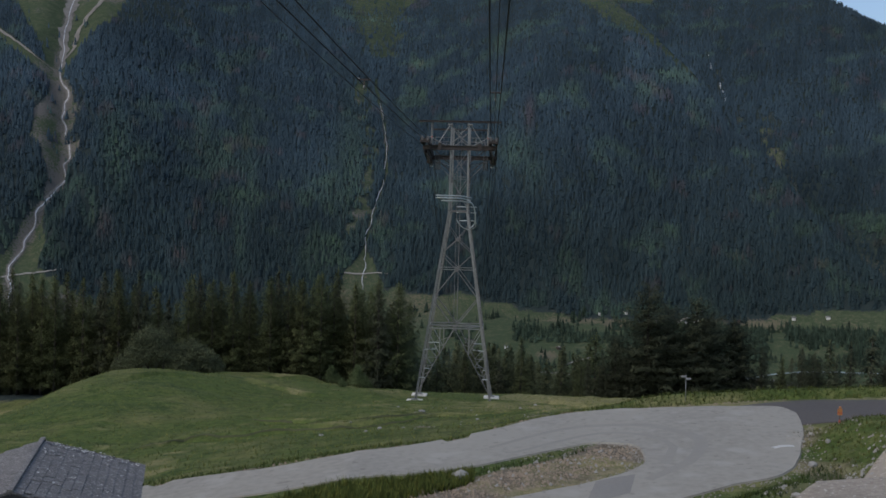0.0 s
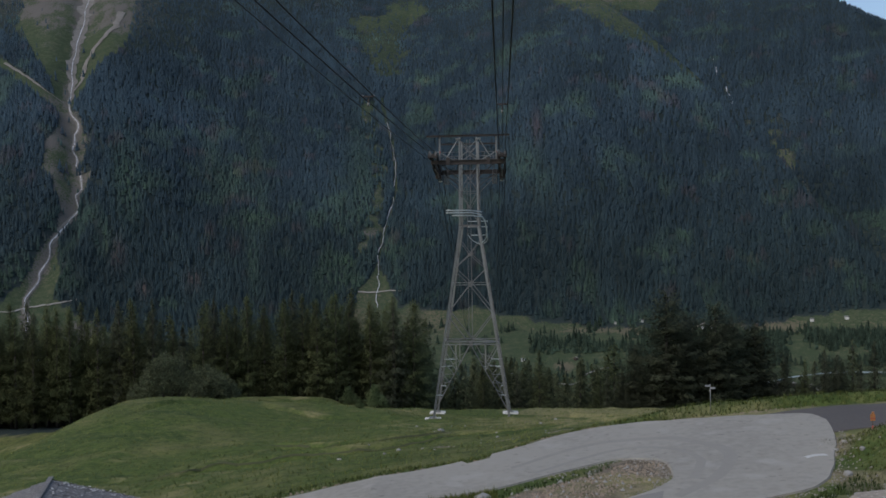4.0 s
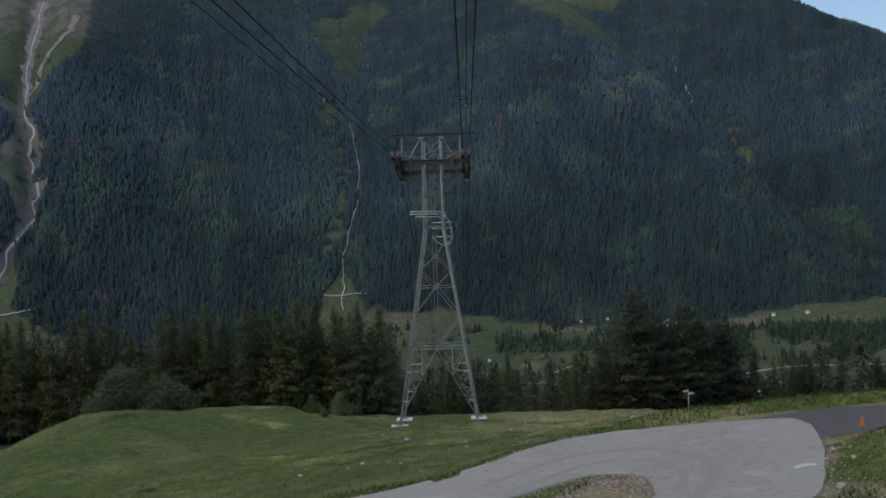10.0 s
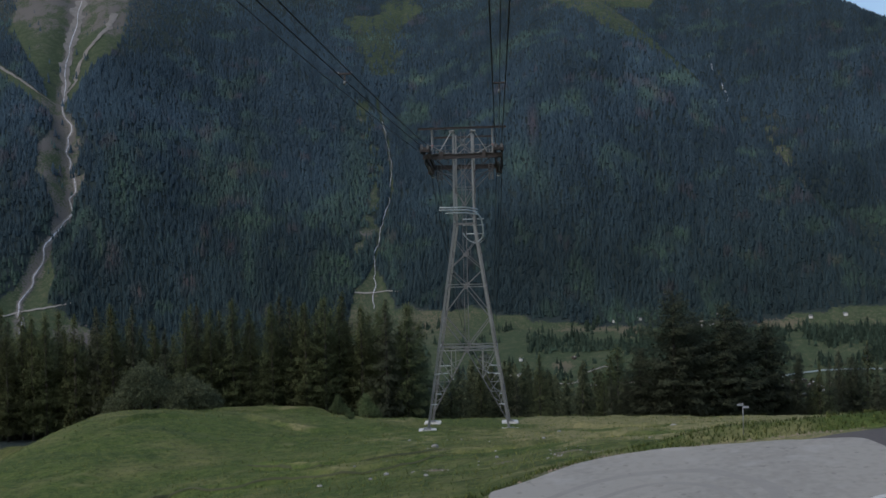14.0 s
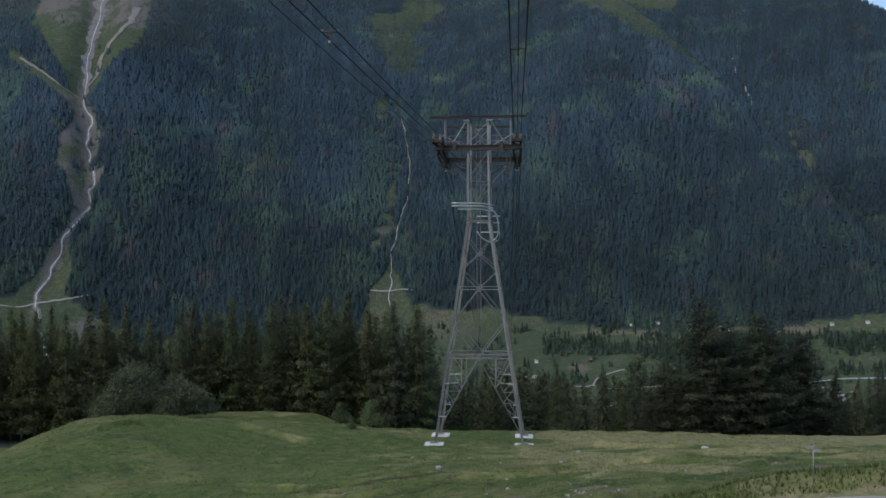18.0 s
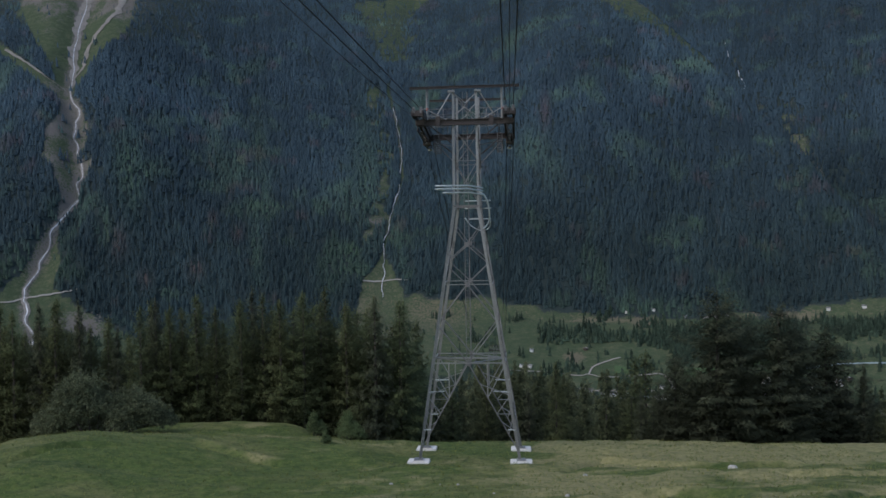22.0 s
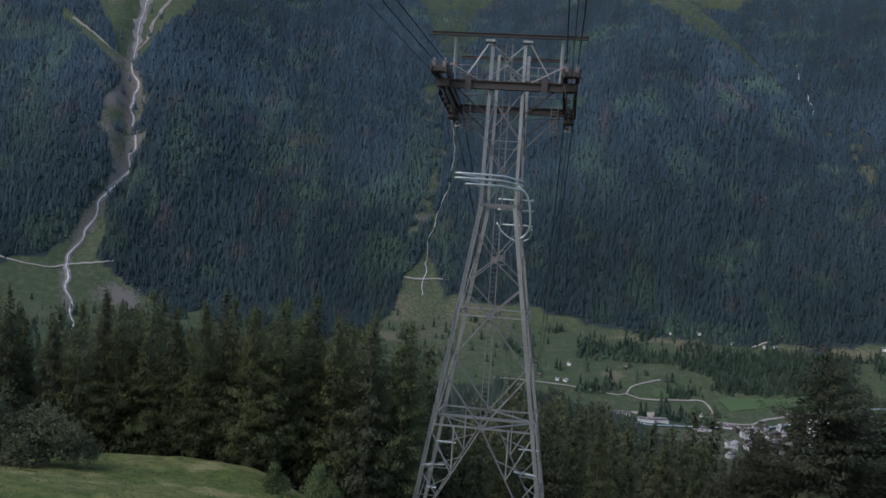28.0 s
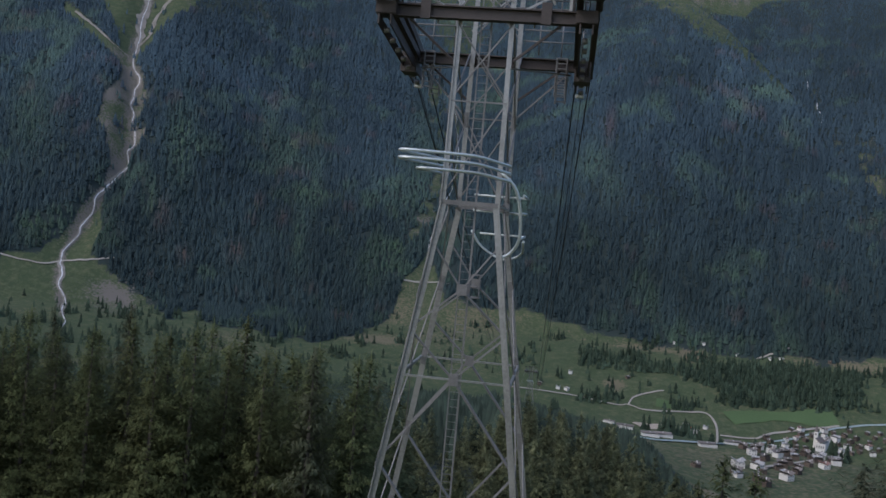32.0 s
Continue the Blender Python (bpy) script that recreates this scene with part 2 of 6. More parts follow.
def ground_material():
    """Meadow, forest floor and scree, blended by the mesh's cover attribute."""
    m = mat("meadow", (0.072, 0.101, 0.023), 0.95, 0, (0.036, 0.055, 0.012), 0.06, 1.3, 0.9, dist=0.2, spec=0.15, gain=4.5)
    n, l = m.node_tree.nodes, m.node_tree.links
    b = n["Principled BSDF"]
    col = b.inputs["Base Color"].links[0].from_socket
    co, dry = n.new("ShaderNodeTexCoord"), n.new("ShaderNodeTexNoise")
    dry.inputs["Scale"].default_value, dry.inputs["Detail"].default_value, dry.inputs["Roughness"].default_value = 0.11, 9, 0.72
    l.new(co.outputs["Object"], dry.inputs["Vector"])
    rmp = n.new("ShaderNodeMapRange")
    rmp.inputs["From Min"].default_value, rmp.inputs["From Max"].default_value = 0.47, 0.68
    l.new(dry.outputs["Fac"], rmp.inputs["Value"])
    def blend(a, rgb, fac):
        x = n.new("ShaderNodeMix")
        x.data_type = "RGBA"
        l.new(a, x.inputs["A"])
        x.inputs["B"].default_value = (*rgb, 1)
        l.new(fac, x.inputs["Factor"])
        return x.outputs["Result"]
    mp, streak = n.new("ShaderNodeMapping"), n.new("ShaderNodeTexNoise")
    mp.inputs["Scale"].default_value = (0.12, 0.9, 0.9)
    streak.inputs["Scale"].default_value, streak.inputs["Detail"].default_value = 0.5, 9
    l.new(co.outputs["Object"], mp.inputs["Vector"])
    l.new(mp.outputs[0], streak.inputs["Vector"])
    sr = n.new("ShaderNodeMapRange")
    sr.inputs["From Min"].default_value, sr.inputs["From Max"].default_value, sr.inputs["To Max"].default_value = 0.54, 0.72, 0.5
    l.new(streak.outputs["Fac"], sr.inputs["Value"])
    col = blend(col, (0.040, 0.058, 0.022), sr.outputs[0])
    col = blend(col, (0.15, 0.145, 0.055), rmp.outputs[0])
    fleck = n.new("ShaderNodeTexNoise")
    fleck.inputs["Scale"].default_value, fleck.inputs["Detail"].default_value, fleck.inputs["Roughness"].default_value = 0.9, 12, 0.85
    l.new(co.outputs["Object"], fleck.inputs["Vector"])
    for lo, hi, top, rgb in ((0.52, 0.61, 0.65, (0.145, 0.152, 0.048)), (0.49, 0.41, 0.8, (0.032, 0.050, 0.013))):
        fr = n.new("ShaderNodeMapRange")
        fr.inputs["From Min"].default_value, fr.inputs["From Max"].default_value, fr.inputs["To Max"].default_value = lo, hi, top
        l.new(fleck.outputs["Fac"], fr.inputs["Value"])
        col = blend(col, rgb, fr.outputs[0])
    tuft = n.new("ShaderNodeTexNoise")
    tuft.inputs["Scale"].default_value, tuft.inputs["Detail"].default_value, tuft.inputs["Roughness"].default_value = 2.6, 8, 0.75
    l.new(co.outputs["Object"], tuft.inputs["Vector"])
    for lo, hi, top, rgb in ((0.55, 0.64, 0.6, (0.16, 0.165, 0.062)), (0.46, 0.37, 0.75, (0.026, 0.040, 0.013))):
        fr = n.new("ShaderNodeMapRange")
        fr.inputs["From Min"].default_value, fr.inputs["From Max"].default_value, fr.inputs["To Max"].default_value = lo, hi, top
        l.new(tuft.outputs["Fac"], fr.inputs["Value"])
        col = blend(col, rgb, fr.outputs[0])
    at, sp = n.new("ShaderNodeAttribute"), n.new("ShaderNodeSeparateColor")
    at.attribute_name = "cover"
    l.new(at.outputs["Color"], sp.inputs[0])
    grit = n.new("ShaderNodeTexNoise")
    grit.inputs["Scale"].default_value, grit.inputs["Detail"].default_value = 0.35, 8
    l.new(co.outputs["Object"], grit.inputs["Vector"])
    def rough_edge(ch):
        s = n.new("ShaderNodeMath")
        s.operation = "MULTIPLY_ADD"
        s.inputs[1].default_value, s.inputs[2].default_value = 1.6, -0.8
        l.new(grit.outputs["Fac"], s.inputs[0])
        a = n.new("ShaderNodeMath")
        a.operation = "ADD"
        l.new(sp.outputs[ch], a.inputs[0])
        l.new(s.outputs[0], a.inputs[1])
        r = n.new("ShaderNodeMapRange")
        r.inputs["From Min"].default_value, r.inputs["From Max"].default_value = 0.35, 0.65
        l.new(a.outputs[0], r.inputs["Value"])
        return r.outputs[0]
    # alpha grows with distance and mixes in duller turf, haze put into colour
    haze_share = n.new("ShaderNodeMath")
    haze_share.operation = "MULTIPLY"
    haze_share.inputs[1].default_value = 0.72
    l.new(at.outputs["Alpha"], haze_share.inputs[0])
    hazy_turf = n.new("ShaderNodeMix")
    hazy_turf.data_type = "RGBA"
    hazy_turf.inputs["A"].default_value, hazy_turf.inputs["B"].default_value = (0.036, 0.053, 0.034, 1), (0.074, 0.083, 0.054, 1)
    l.new(rmp.outputs[0], hazy_turf.inputs["Factor"])
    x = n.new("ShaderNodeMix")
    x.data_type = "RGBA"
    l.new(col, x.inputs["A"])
    l.new(hazy_turf.outputs["Result"], x.inputs["B"])
    l.new(haze_share.outputs[0], x.inputs["Factor"])
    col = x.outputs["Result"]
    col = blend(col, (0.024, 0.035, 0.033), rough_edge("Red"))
    rubble = n.new("ShaderNodeMix")
    rubble.data_type = "RGBA"
    rubble.inputs["A"].default_value, rubble.inputs["B"].default_value = (0.085, 0.068, 0.045, 1), (0.215, 0.18, 0.13, 1)
    chip = n.new("ShaderNodeTexNoise")
    chip.inputs["Scale"].default_value, chip.inputs["Detail"].default_value, chip.inputs["Roughness"].default_value = 1.6, 12, 0.9
    l.new(co.outputs["Object"], chip.inputs["Vector"])
    cr = n.new("ShaderNodeMapRange")
    cr.inputs["From Min"].default_value, cr.inputs["From Max"].default_value = 0.40, 0.60
    l.new(chip.outputs["Fac"], cr.inputs["Value"])
    l.new(cr.outputs[0], rubble.inputs["Factor"])
    x = n.new("ShaderNodeMix")
    x.data_type = "RGBA"
    l.new(col, x.inputs["A"])
    # rubble turns grey by the same distance
    scree = n.new("ShaderNodeMix")
    scree.data_type = "RGBA"
    scree.inputs["B"].default_value = (0.118, 0.108, 0.094, 1)
    l.new(rubble.outputs["Result"], scree.inputs["A"])
    l.new(at.outputs["Alpha"], scree.inputs["Factor"])
    l.new(scree.outputs["Result"], x.inputs["B"])
    l.new(rough_edge("Green"), x.inputs["Factor"])
    col = x.outputs["Result"]
    straw = n.new("ShaderNodeMix")
    straw.data_type = "RGBA"
    straw.inputs["A"].default_value, straw.inputs["B"].default_value = (0.092, 0.098, 0.038, 1), (0.30, 0.262, 0.122, 1)
    l.new(cr.outputs[0], straw.inputs["Factor"])
    # straw turns browner and duller by the same distance
    hay = n.new("ShaderNodeMix")
    hay.data_type = "RGBA"
    hay.inputs["B"].default_value = (0.135, 0.115, 0.076, 1)
    l.new(straw.outputs["Result"], hay.inputs["A"])
    l.new(at.outputs["Alpha"], hay.inputs["Factor"])
    straw = hay
    x = n.new("ShaderNodeMix")
    x.data_type = "RGBA"
    l.new(col, x.inputs["A"])
    l.new(straw.outputs["Result"], x.inputs["B"])
    part_of = n.new("ShaderNodeMath")
    part_of.operation = "MULTIPLY"
    part_of.inputs[1].default_value = 0.8
    l.new(rough_edge("Blue"), part_of.inputs[0])
    l.new(part_of.outputs[0], x.inputs["Factor"])
    col = x.outputs["Result"]
    l.new(col, b.inputs["Base Color"])
    return m


M_GROUND = ground_material()


# ---- helpers of the scene ----
def part(name, bm, material, parent, label=""):
    """Links a bmesh as one mesh object under a thing or a part."""
    me = bpy.data.meshes.new(name)
    bm.to_mesh(me)
    bm.free()
    me.materials.append(material)
    ob = new(name, me)
    if parent is not None:
        ob.parent = parent
    return tagged(ob, label)


def raw(name, verts, faces, material, smooth=False, tint=None, attr="tint"):
    """A mesh object straight from arrays, with a colour for each vertex where given."""
    me = bpy.data.meshes.new(name)
    me.from_pydata(verts, [], faces)
    me.materials.append(material)
    if tint is not None:
        a = me.color_attributes.new(attr, "FLOAT_COLOR", "POINT")
        a.data.foreach_set("color", np.hstack([np.asarray(tint, float), np.ones((len(tint), 1))])[:, :4].ravel())
    if smooth:
        me.polygons.foreach_set("use_smooth", np.ones(len(me.polygons), bool))
    return new(name, me)


def empty(name, m=None):
    ob = new(name)
    if m is not None:
        ob.matrix_world = m
    return ob


def bar_into(bm, p, q, w, h=None, up=(0, 0, 1)):
    """A rectangular bar from p to q."""
    p, q, h = Vector(p), Vector(q), h or w
    d = (q - p).normalized()
    s = d.cross(Vector(up))
    s = s.normalized() if s.length > 1e-3 else d.orthogonal().normalized()
    u = s.cross(d)
    v = [bm.verts.new(e + s * a * w / 2 + u * b * h / 2) for e in (p, q) for a, b in ((-1, -1), (1, -1), (1, 1), (-1, 1))]
    for f in ((0, 3, 2, 1), (4, 5, 6, 7), (0, 1, 5, 4), (1, 2, 6, 5), (2, 3, 7, 6), (3, 0, 4, 7)):
        bm.faces.new([v[i] for i in f])


def bar(p, q, w, h=None, up=(0, 0, 1)):
    bm = bmesh.new()
    bar_into(bm, p, q, w, h, up)
    return bm


def profile(p, q, shape, side):
    """A rolled section: the outline (in side and up directions) drawn out from p to q."""
    bm = bmesh.new()
    p, q = Vector(p), Vector(q)
    d = (q - p).normalized()
    s = (Vector(side) - d * d.dot(Vector(side))).normalized()
    u = d.cross(s)
    a = [bm.verts.new(p + s * x + u * y) for x, y in shape]
    b = [bm.verts.new(q + s * x + u * y) for x, y in shape]
    n = len(shape)
    for i in range(n):
        bm.faces.new((a[i], a[(i + 1) % n], b[(i + 1) % n], b[i]))
    bm.faces.new(a[::-1])
    bm.faces.new(b)
    bmesh.ops.recalc_face_normals(bm, faces=bm.faces)
    return bm


def tube(points, r, sides=8):
    """A round tube along a line of points."""
    bm = bmesh.new()
    pts = [Vector(p) for p in points]
    rings = []
    for i, p in enumerate(pts):
        d = (pts[min(i + 1, len(pts) - 1)] - pts[max(i - 1, 0)]).normalized()
        s = d.cross(Vector((0, 0, 1)))
        s = s.normalized() if s.length > 1e-3 else Vector((1, 0, 0))
        u = s.cross(d)
        rr = r[i] if isinstance(r, (list, tuple)) else r
        rings.append([bm.verts.new(p + (s * math.cos(k * math.tau / sides) + u * math.sin(k * math.tau / sides)) * rr) for k in range(sides)])
    for a, b in zip(rings, rings[1:]):
        for k in range(sides):
            f = bm.faces.new((a[k], a[(k + 1) % sides], b[(k + 1) % sides], b[k]))
            f.smooth = True
    bm.faces.new(rings[0][::-1])
    bm.faces.new(rings[-1])
    return bm


def box(x0, y0, z0, x1, y1, z1, bevel=0.0):
    bm = bmesh.new()
    bmesh.ops.create_cube(bm, size=1)
    bmesh.ops.scale(bm, vec=(x1 - x0, y1 - y0, z1 - z0), verts=bm.verts)
    bmesh.ops.translate(bm, vec=((x0 + x1) / 2, (y0 + y1) / 2, (z0 + z1) / 2), verts=bm.verts)
    if bevel:
        bmesh.ops.bevel(bm, geom=bm.edges[:], offset=bevel, segments=2, affect="EDGES")
    return bm


def spline(points, n):
    """A smooth line through the points, n samples."""
    p = np.array(points, float)
    p = np.vstack([2 * p[0] - p[1], p, 2 * p[-1] - p[-2]])
    t = np.linspace(0, len(p) - 3 - 1e-6, n)
    i = t.astype(int)
    f = (t - i)[:, None]
    a, b, c, d = p[i], p[i + 1], p[i + 2], p[i + 3]
    return 0.5 * (2 * b + (c - a) * f + (2 * a - 5 * b + 4 * c - d) * f ** 2 + (3 * b - a - 3 * c + d) * f ** 3)


LATTICE = np.random.RandomState(7).rand(256, 256)


def fbm(x, y, size, octaves=4):
    """Smooth noise from -1 to 1 whose largest waves are size metres."""
    out, amp, tot = 0.0, 1.0, 0.0
    for k in range(octaves):
        u, v = np.asarray(x) / size + 31.7 * k, np.asarray(y) / size + 17.3 * k
        i, j = np.floor(u).astype(int), np.floor(v).astype(int)
        a, b = u - i, v - j
        a, b = a * a * (3 - 2 * a), b * b * (3 - 2 * b)
        g = lambda p, q: LATTICE[p % 256, q % 256]
        out = out + amp * ((g(i, j) * (1 - a) + g(i + 1, j) * a) * (1 - b) + (g(i, j + 1) * (1 - a) + g(i + 1, j + 1) * a) * b)
        tot += amp
        amp, size = amp * 0.5, size / 2
    return 2 * out / tot - 1


def smooth(x, a, b):
    t = np.clip((np.asarray(x, float) - a) / (b - a), 0, 1)
    return t * t * (3 - 2 * t)


# ---- the lie of the land ----
EYE = np.array((4.0, -40.0, 21.0))   # the viewpoint from which the valley was laid out


def road_edge(x):
    return np.interp(x, (-60, -22, -9, -1, 3, 6, 8.4, 12, 20, 30, 60), (-75, -72, -69.6, -68.3, -66.3, -62.3, -60.4, -60.0, -59.2, -59.5, -57))


def terrace(x):
    return np.interp(x, (-60, -22, -9, -1, 8, 18, 25, 40), (2, 6.5, 9.2, 10.6, 10.9, 11.7, 12.2, 13))


PATHS = (((-22, -18.5, -14.4, -11, -6.7, -3, 1), (-46, -41.5, -41.7, -40.7, -41.3, -40, -37)), ((-35.5, -33.7, -33, -31, -27), (-26, -21.5, -16.5, -12.5, -11)), ((-17, -13, -9.5, -5, 0), (-31.5, -33.5, -35.5, -33, -30)), ((-1.8, 2.2, 5.2, 8.0, 12.2, 17.5), (-32.6, -33.5, -34.2, -31.2, -28.8, -29.9)), ((6.5, 11.1, 15.0, 19.3, 27.1), (-14.8, -6.4, -9.7, -11.8, -10.3)),
         ((-26, -23.4, -20.9, -18.6, -16.3, -13), (-3, -5, -6.3, -7.9, -9, -9.4)), ((20, 22.7, 24.9, 28.7, 33), (-19.4, -20.3, -20.6, -19.6, -19)), ((17, 19.5, 22.9, 25.6, 30.6, 36), (-41, -36.5, -31.9, -30.8, -28.3, -27)))


RUBBLE = ((7.7, -46.9), (9.1, -47.9), (7.3, -43.5), (4.0, -45.4), (7.4, -48.0), (18.9, -40.3), (19.3, -45.4), (13.8, -40.6), (-1.1, -31.1), (-0.2, -45.4))


def near_land(x, y):
    ye, te = road_edge(x), terrace(x)
    u = np.clip(y / ye, 0, 1)
    meadow = (te - 0.25) * u ** 1.14
    meadow = meadow + 2.9 * np.exp(-((x + 34) / 13) ** 2 - ((y + 12) / 20) ** 2) * smooth(-y, -25, 12)
    meadow = meadow - 0.30 * np.clip(-38 - x, 0, 60) * smooth(y, -70, -40) * smooth(y, 26, 0)
    meadow = meadow + 0.22 * fbm(x, y, 9, 3) * smooth(u, 1.0, 0.85) + (0.10 + 0.08 * smooth(x, 0, 8)) * fbm(x, y, 2.5, 2) * smooth(u, 1.0, 0.9)
    meadow = meadow + 0.20 * fbm(x / 4 + 50, y, 3.2, 2) * smooth(u, 1.0, 0.85)
    meadow = meadow + 0.4 * np.exp(-((x + 20) / 9) ** 2 - ((y - 2) / 9) ** 2) + (0.07 + 0.07 * smooth(x, 0, 10)) * fbm(x + 40, y, 1.3, 2) * smooth(u, 1.0, 0.92)
    berm = np.exp(-((y - ye - 2.3) / 1.0) ** 2) * (0.15 + 0.7 * smooth(x, 8, 15))
    crest = 7 + 2.0 * fbm(x, 0 * x, 16, 2) + 6 * smooth(x, -12, -22) - 6 * smooth(x, -30, -40)
    after = np.clip(y - crest, 0, None)
    fall = 0.14 * np.clip(y, 0, None) + 0.24 * (np.sqrt(after ** 2 + 9) - 3) + 0.12 * np.clip(x - 18, 0, 60) * smooth(y, 14, 60)
    z = np.where(y < ye, te, meadow + berm) - fall
    bank = smooth(x, 17.2, 20.5) * smooth(y, -66.0, -68.5) * smooth(y, -84, -77)
    low = smooth(x, 11, 15) * smooth(y, -75.0, -77.5)
    z = z + np.where(y < ye, 1.15 * np.maximum(bank, 0.9 * low) * (1 + 0.12 * fbm(x, y, 3, 2)), 0)
    island = smooth(-np.hypot((x - 6.6) / 1.6, y + 71.6 + 0.75 * (6.6 - x)), -2.2, -1.0)
    z = z + np.where(y < ye, 0.18 * island, 0)
    z = z + 1.35 * np.exp(-((y - 16) / 7) ** 2) * smooth(x, -44, -34) * smooth(-x, 15, 22)
    pad = smooth(-np.hypot(x, y), -11, -7)
    z = z * (1 - pad) + pad * (-0.60 - 0.09 * y + 0.05 * fbm(x, y, 2, 2))
    for px, py in PATHS:
        d = y - np.interp(x, px, py)
        z = z + np.where(y > ye, 0.30 * np.tanh(d / 0.35) * np.exp(-(d / 1.5) ** 2) * smooth(x, px[0], px[0] + 3) * smooth(-x, -px[-1], 3 - px[-1]), 0)
    return z + 0.10 * np.clip(-88 - y, 0, 200)


TREELINE = ((-60, -3, 2.7, 4.7, 6.6, 7.8, 9.2, 12, 60), (9.8, 10.0, 11.4, 11.5, 12.3, 13.3, 14.2, 16, 18))
FOREST_EDGE = ((-60, -36, -31.5, -28.5, -27.5, -26.7, -25, -23.4, -21.5, -18.7, -15.8, -12.9, -10.8, -8.7, -6, -2, 0.3, 3.2, 5.7, 9.2, 12.2, 16.6, 19.2, 21, 23, 25, 60),
               (-4, -4.2, -4.2, -4.2, -5.2, -6.3, -6.8, -6.3, -7.2, -7.55, -7.9, -7.0, -5.8, -4.6, -4.4, -4.6, -5.3, -5.85, -6.0, -5.9, -5.9, -5.6, -5.0, -4.7, -4.5, -4.4, -4.4))
FLOOR = ((-60, -35, -20, -10, 0, 8, 20, 60), (-95, -100, -122, -138, -150, -160, -165, -165))
RIDGE = ((-60, -2, 1.5, 3.5, 5.45, 6.9, 9.1, 11.7, 12.7, 13.5, 14.2, 15.7, 17.4, 18.3, 20.2, 22.4, 26, 60), (22, 19.5, 17.8, 16.3, 15.3, 14.6, 13.1, 11.5, 10.6, 9.5, 8.2, 6.6, 4.7, 3.6, 1.1, -1.1, -4, -5))
SKYLINE = ((-60, 8, 14, 16.3, 17.7, 19.05, 20.4, 21.3, 23, 30, 60), (27, 23, 19.6, 17.7, 16.5, 15.2, 14.2, 13.5, 12.5, 9, 8))
GULLY_A = ((-7.9, -6.9, -5.3, -4.1, -3.4, -1.8, -0.2, 0.7, 1.8, 3.1, 4.5, 5.0, 5.8, 6.7, 7.7, 8.5, 9.2, 11.8, 15), (-30.9, -30.9, -31.35, -31.3, -31.2, -30.3, -29.75, -29.2, -28.35, -27.95, -27.8, -28.05, -28.05, -27.8, -27.9, -28.2, -28.25, -27.6, -26.9))
GULLY_B = ((-5.3, -4.6, -2.2, -1.0, 0.5, 2.0, 3.2, 5.0, 6.5, 8.0, 9.4, 14, 19), (-9.2, -9.1, -8.95, -8.85, -8.5, -8.0, -7.6, -7.6, -7.75, -8.1, -8.4, -6.5, -5.5))


def far_land(x, y):
    dx, dy = x - EYE[0], y - EYE[1]
    r, az = np.hypot(dx, dy), np.degrees(np.arctan2(dx, dy))
    zf = np.interp(az, *FLOOR)
    rise = EYE[2] + 1120 * np.tan(np.radians(-6.2))
    z = np.where(r < 560, -12 - (r - 60) * 0.166, -95 + (zf + 95) * smooth(r, 560, 840))
    z = z - 24 * smooth(az, 1, 12) * smooth(r, 60, 200) * smooth(r, 640, 360)
    z = np.where(r > 900, zf + (rise - zf) * smooth(r, 900, 1120) * 0.6 + (rise - zf) * 0.4 * np.clip((r - 900) / 220, 0, 1), z)
    slope = 0.66 + 0.03 * np.sin(az * 0.21)
    up = np.clip(r - 1120, 0, None)
    spur = 26 * np.sin(np.radians(az * 11 + 40)) + 16 * np.sin(np.radians(az * 23 + 10)) + 22 * fbm(x, y, 260, 4)
    climb = rise + up * slope + spur * smooth(up, 0, 350)
    # the shoulder on the right, and the mountain behind it
    top = np.tan(np.radians(np.interp(az, *RIDGE)))
    r0 = (EYE[2] - rise + 1120 * slope) / (slope - top)
    over = np.clip(r - r0, 0, None)
    climb = np.where(r > r0, np.minimum(climb, rise + (r0 - 1120) * slope + spur * smooth(up, 0, 350)) - 60 * smooth(over, 0, 120) + np.clip(over - 130, 0, None) * 0.74, climb)
    sky_z = EYE[2] + r * np.tan(np.radians(np.interp(az, *SKYLINE)))
    climb = np.minimum(climb, sky_z + 14 * fbm(x, y, 90, 4) - np.clip(r - 2300, 0, None) * 0.2)
    z = np.where(r > 1120, climb, z)
    el = np.degrees(np.arctan2(z - EYE[2], r))
    for line, w, deep in ((GULLY_A, 1.1, 30), (GULLY_B, 0.7, 8)):
        g = np.exp(-((az - np.interp(el, *line)) / w) ** 2)
        z = z - deep * g * smooth(r, 1130, 1350)
    return z + 2.5 * fbm(x, y, 60, 3) * smooth(r, 300, 700)


def land(x, y):
    x, y = np.asarray(x, float), np.asarray(y, float)
    k = smooth(y, 60, 170)
    return near_land(x, y) * (1 - k) + np.where(k > 0, far_land(x, y), 0) * k


def azel(x, y, z):
    dx, dy = x - EYE[0], y - EYE[1]
    r = np.hypot(dx, dy)
    return np.degrees(np.arctan2(dx, dy)), np.degrees(np.arctan2(z - EYE[2], r)), r


RAY_R = np.concatenate([np.linspace(100, 1100, 500), np.linspace(1102, 3000, 950)])


def meet(az, el):
    """The place where the sight line with this bearing and height angle meets the land."""
    x, y = EYE[0] + RAY_R * math.sin(radians(az)), EYE[1] + RAY_R * math.cos(radians(az))
    d = land(x, y) - (EYE[2] + RAY_R * math.tan(radians(el)))
    hit = np.nonzero(d > 0)[0]
    i = hit[0] if len(hit) else len(RAY_R) - 1
    return Vector((x[i], y[i], float(land(x[i], y[i]))))


def gauss(az, el, a, e, wa, we):
    return np.exp(-((az - a) / wa) ** 2 - ((el - e) / we) ** 2)


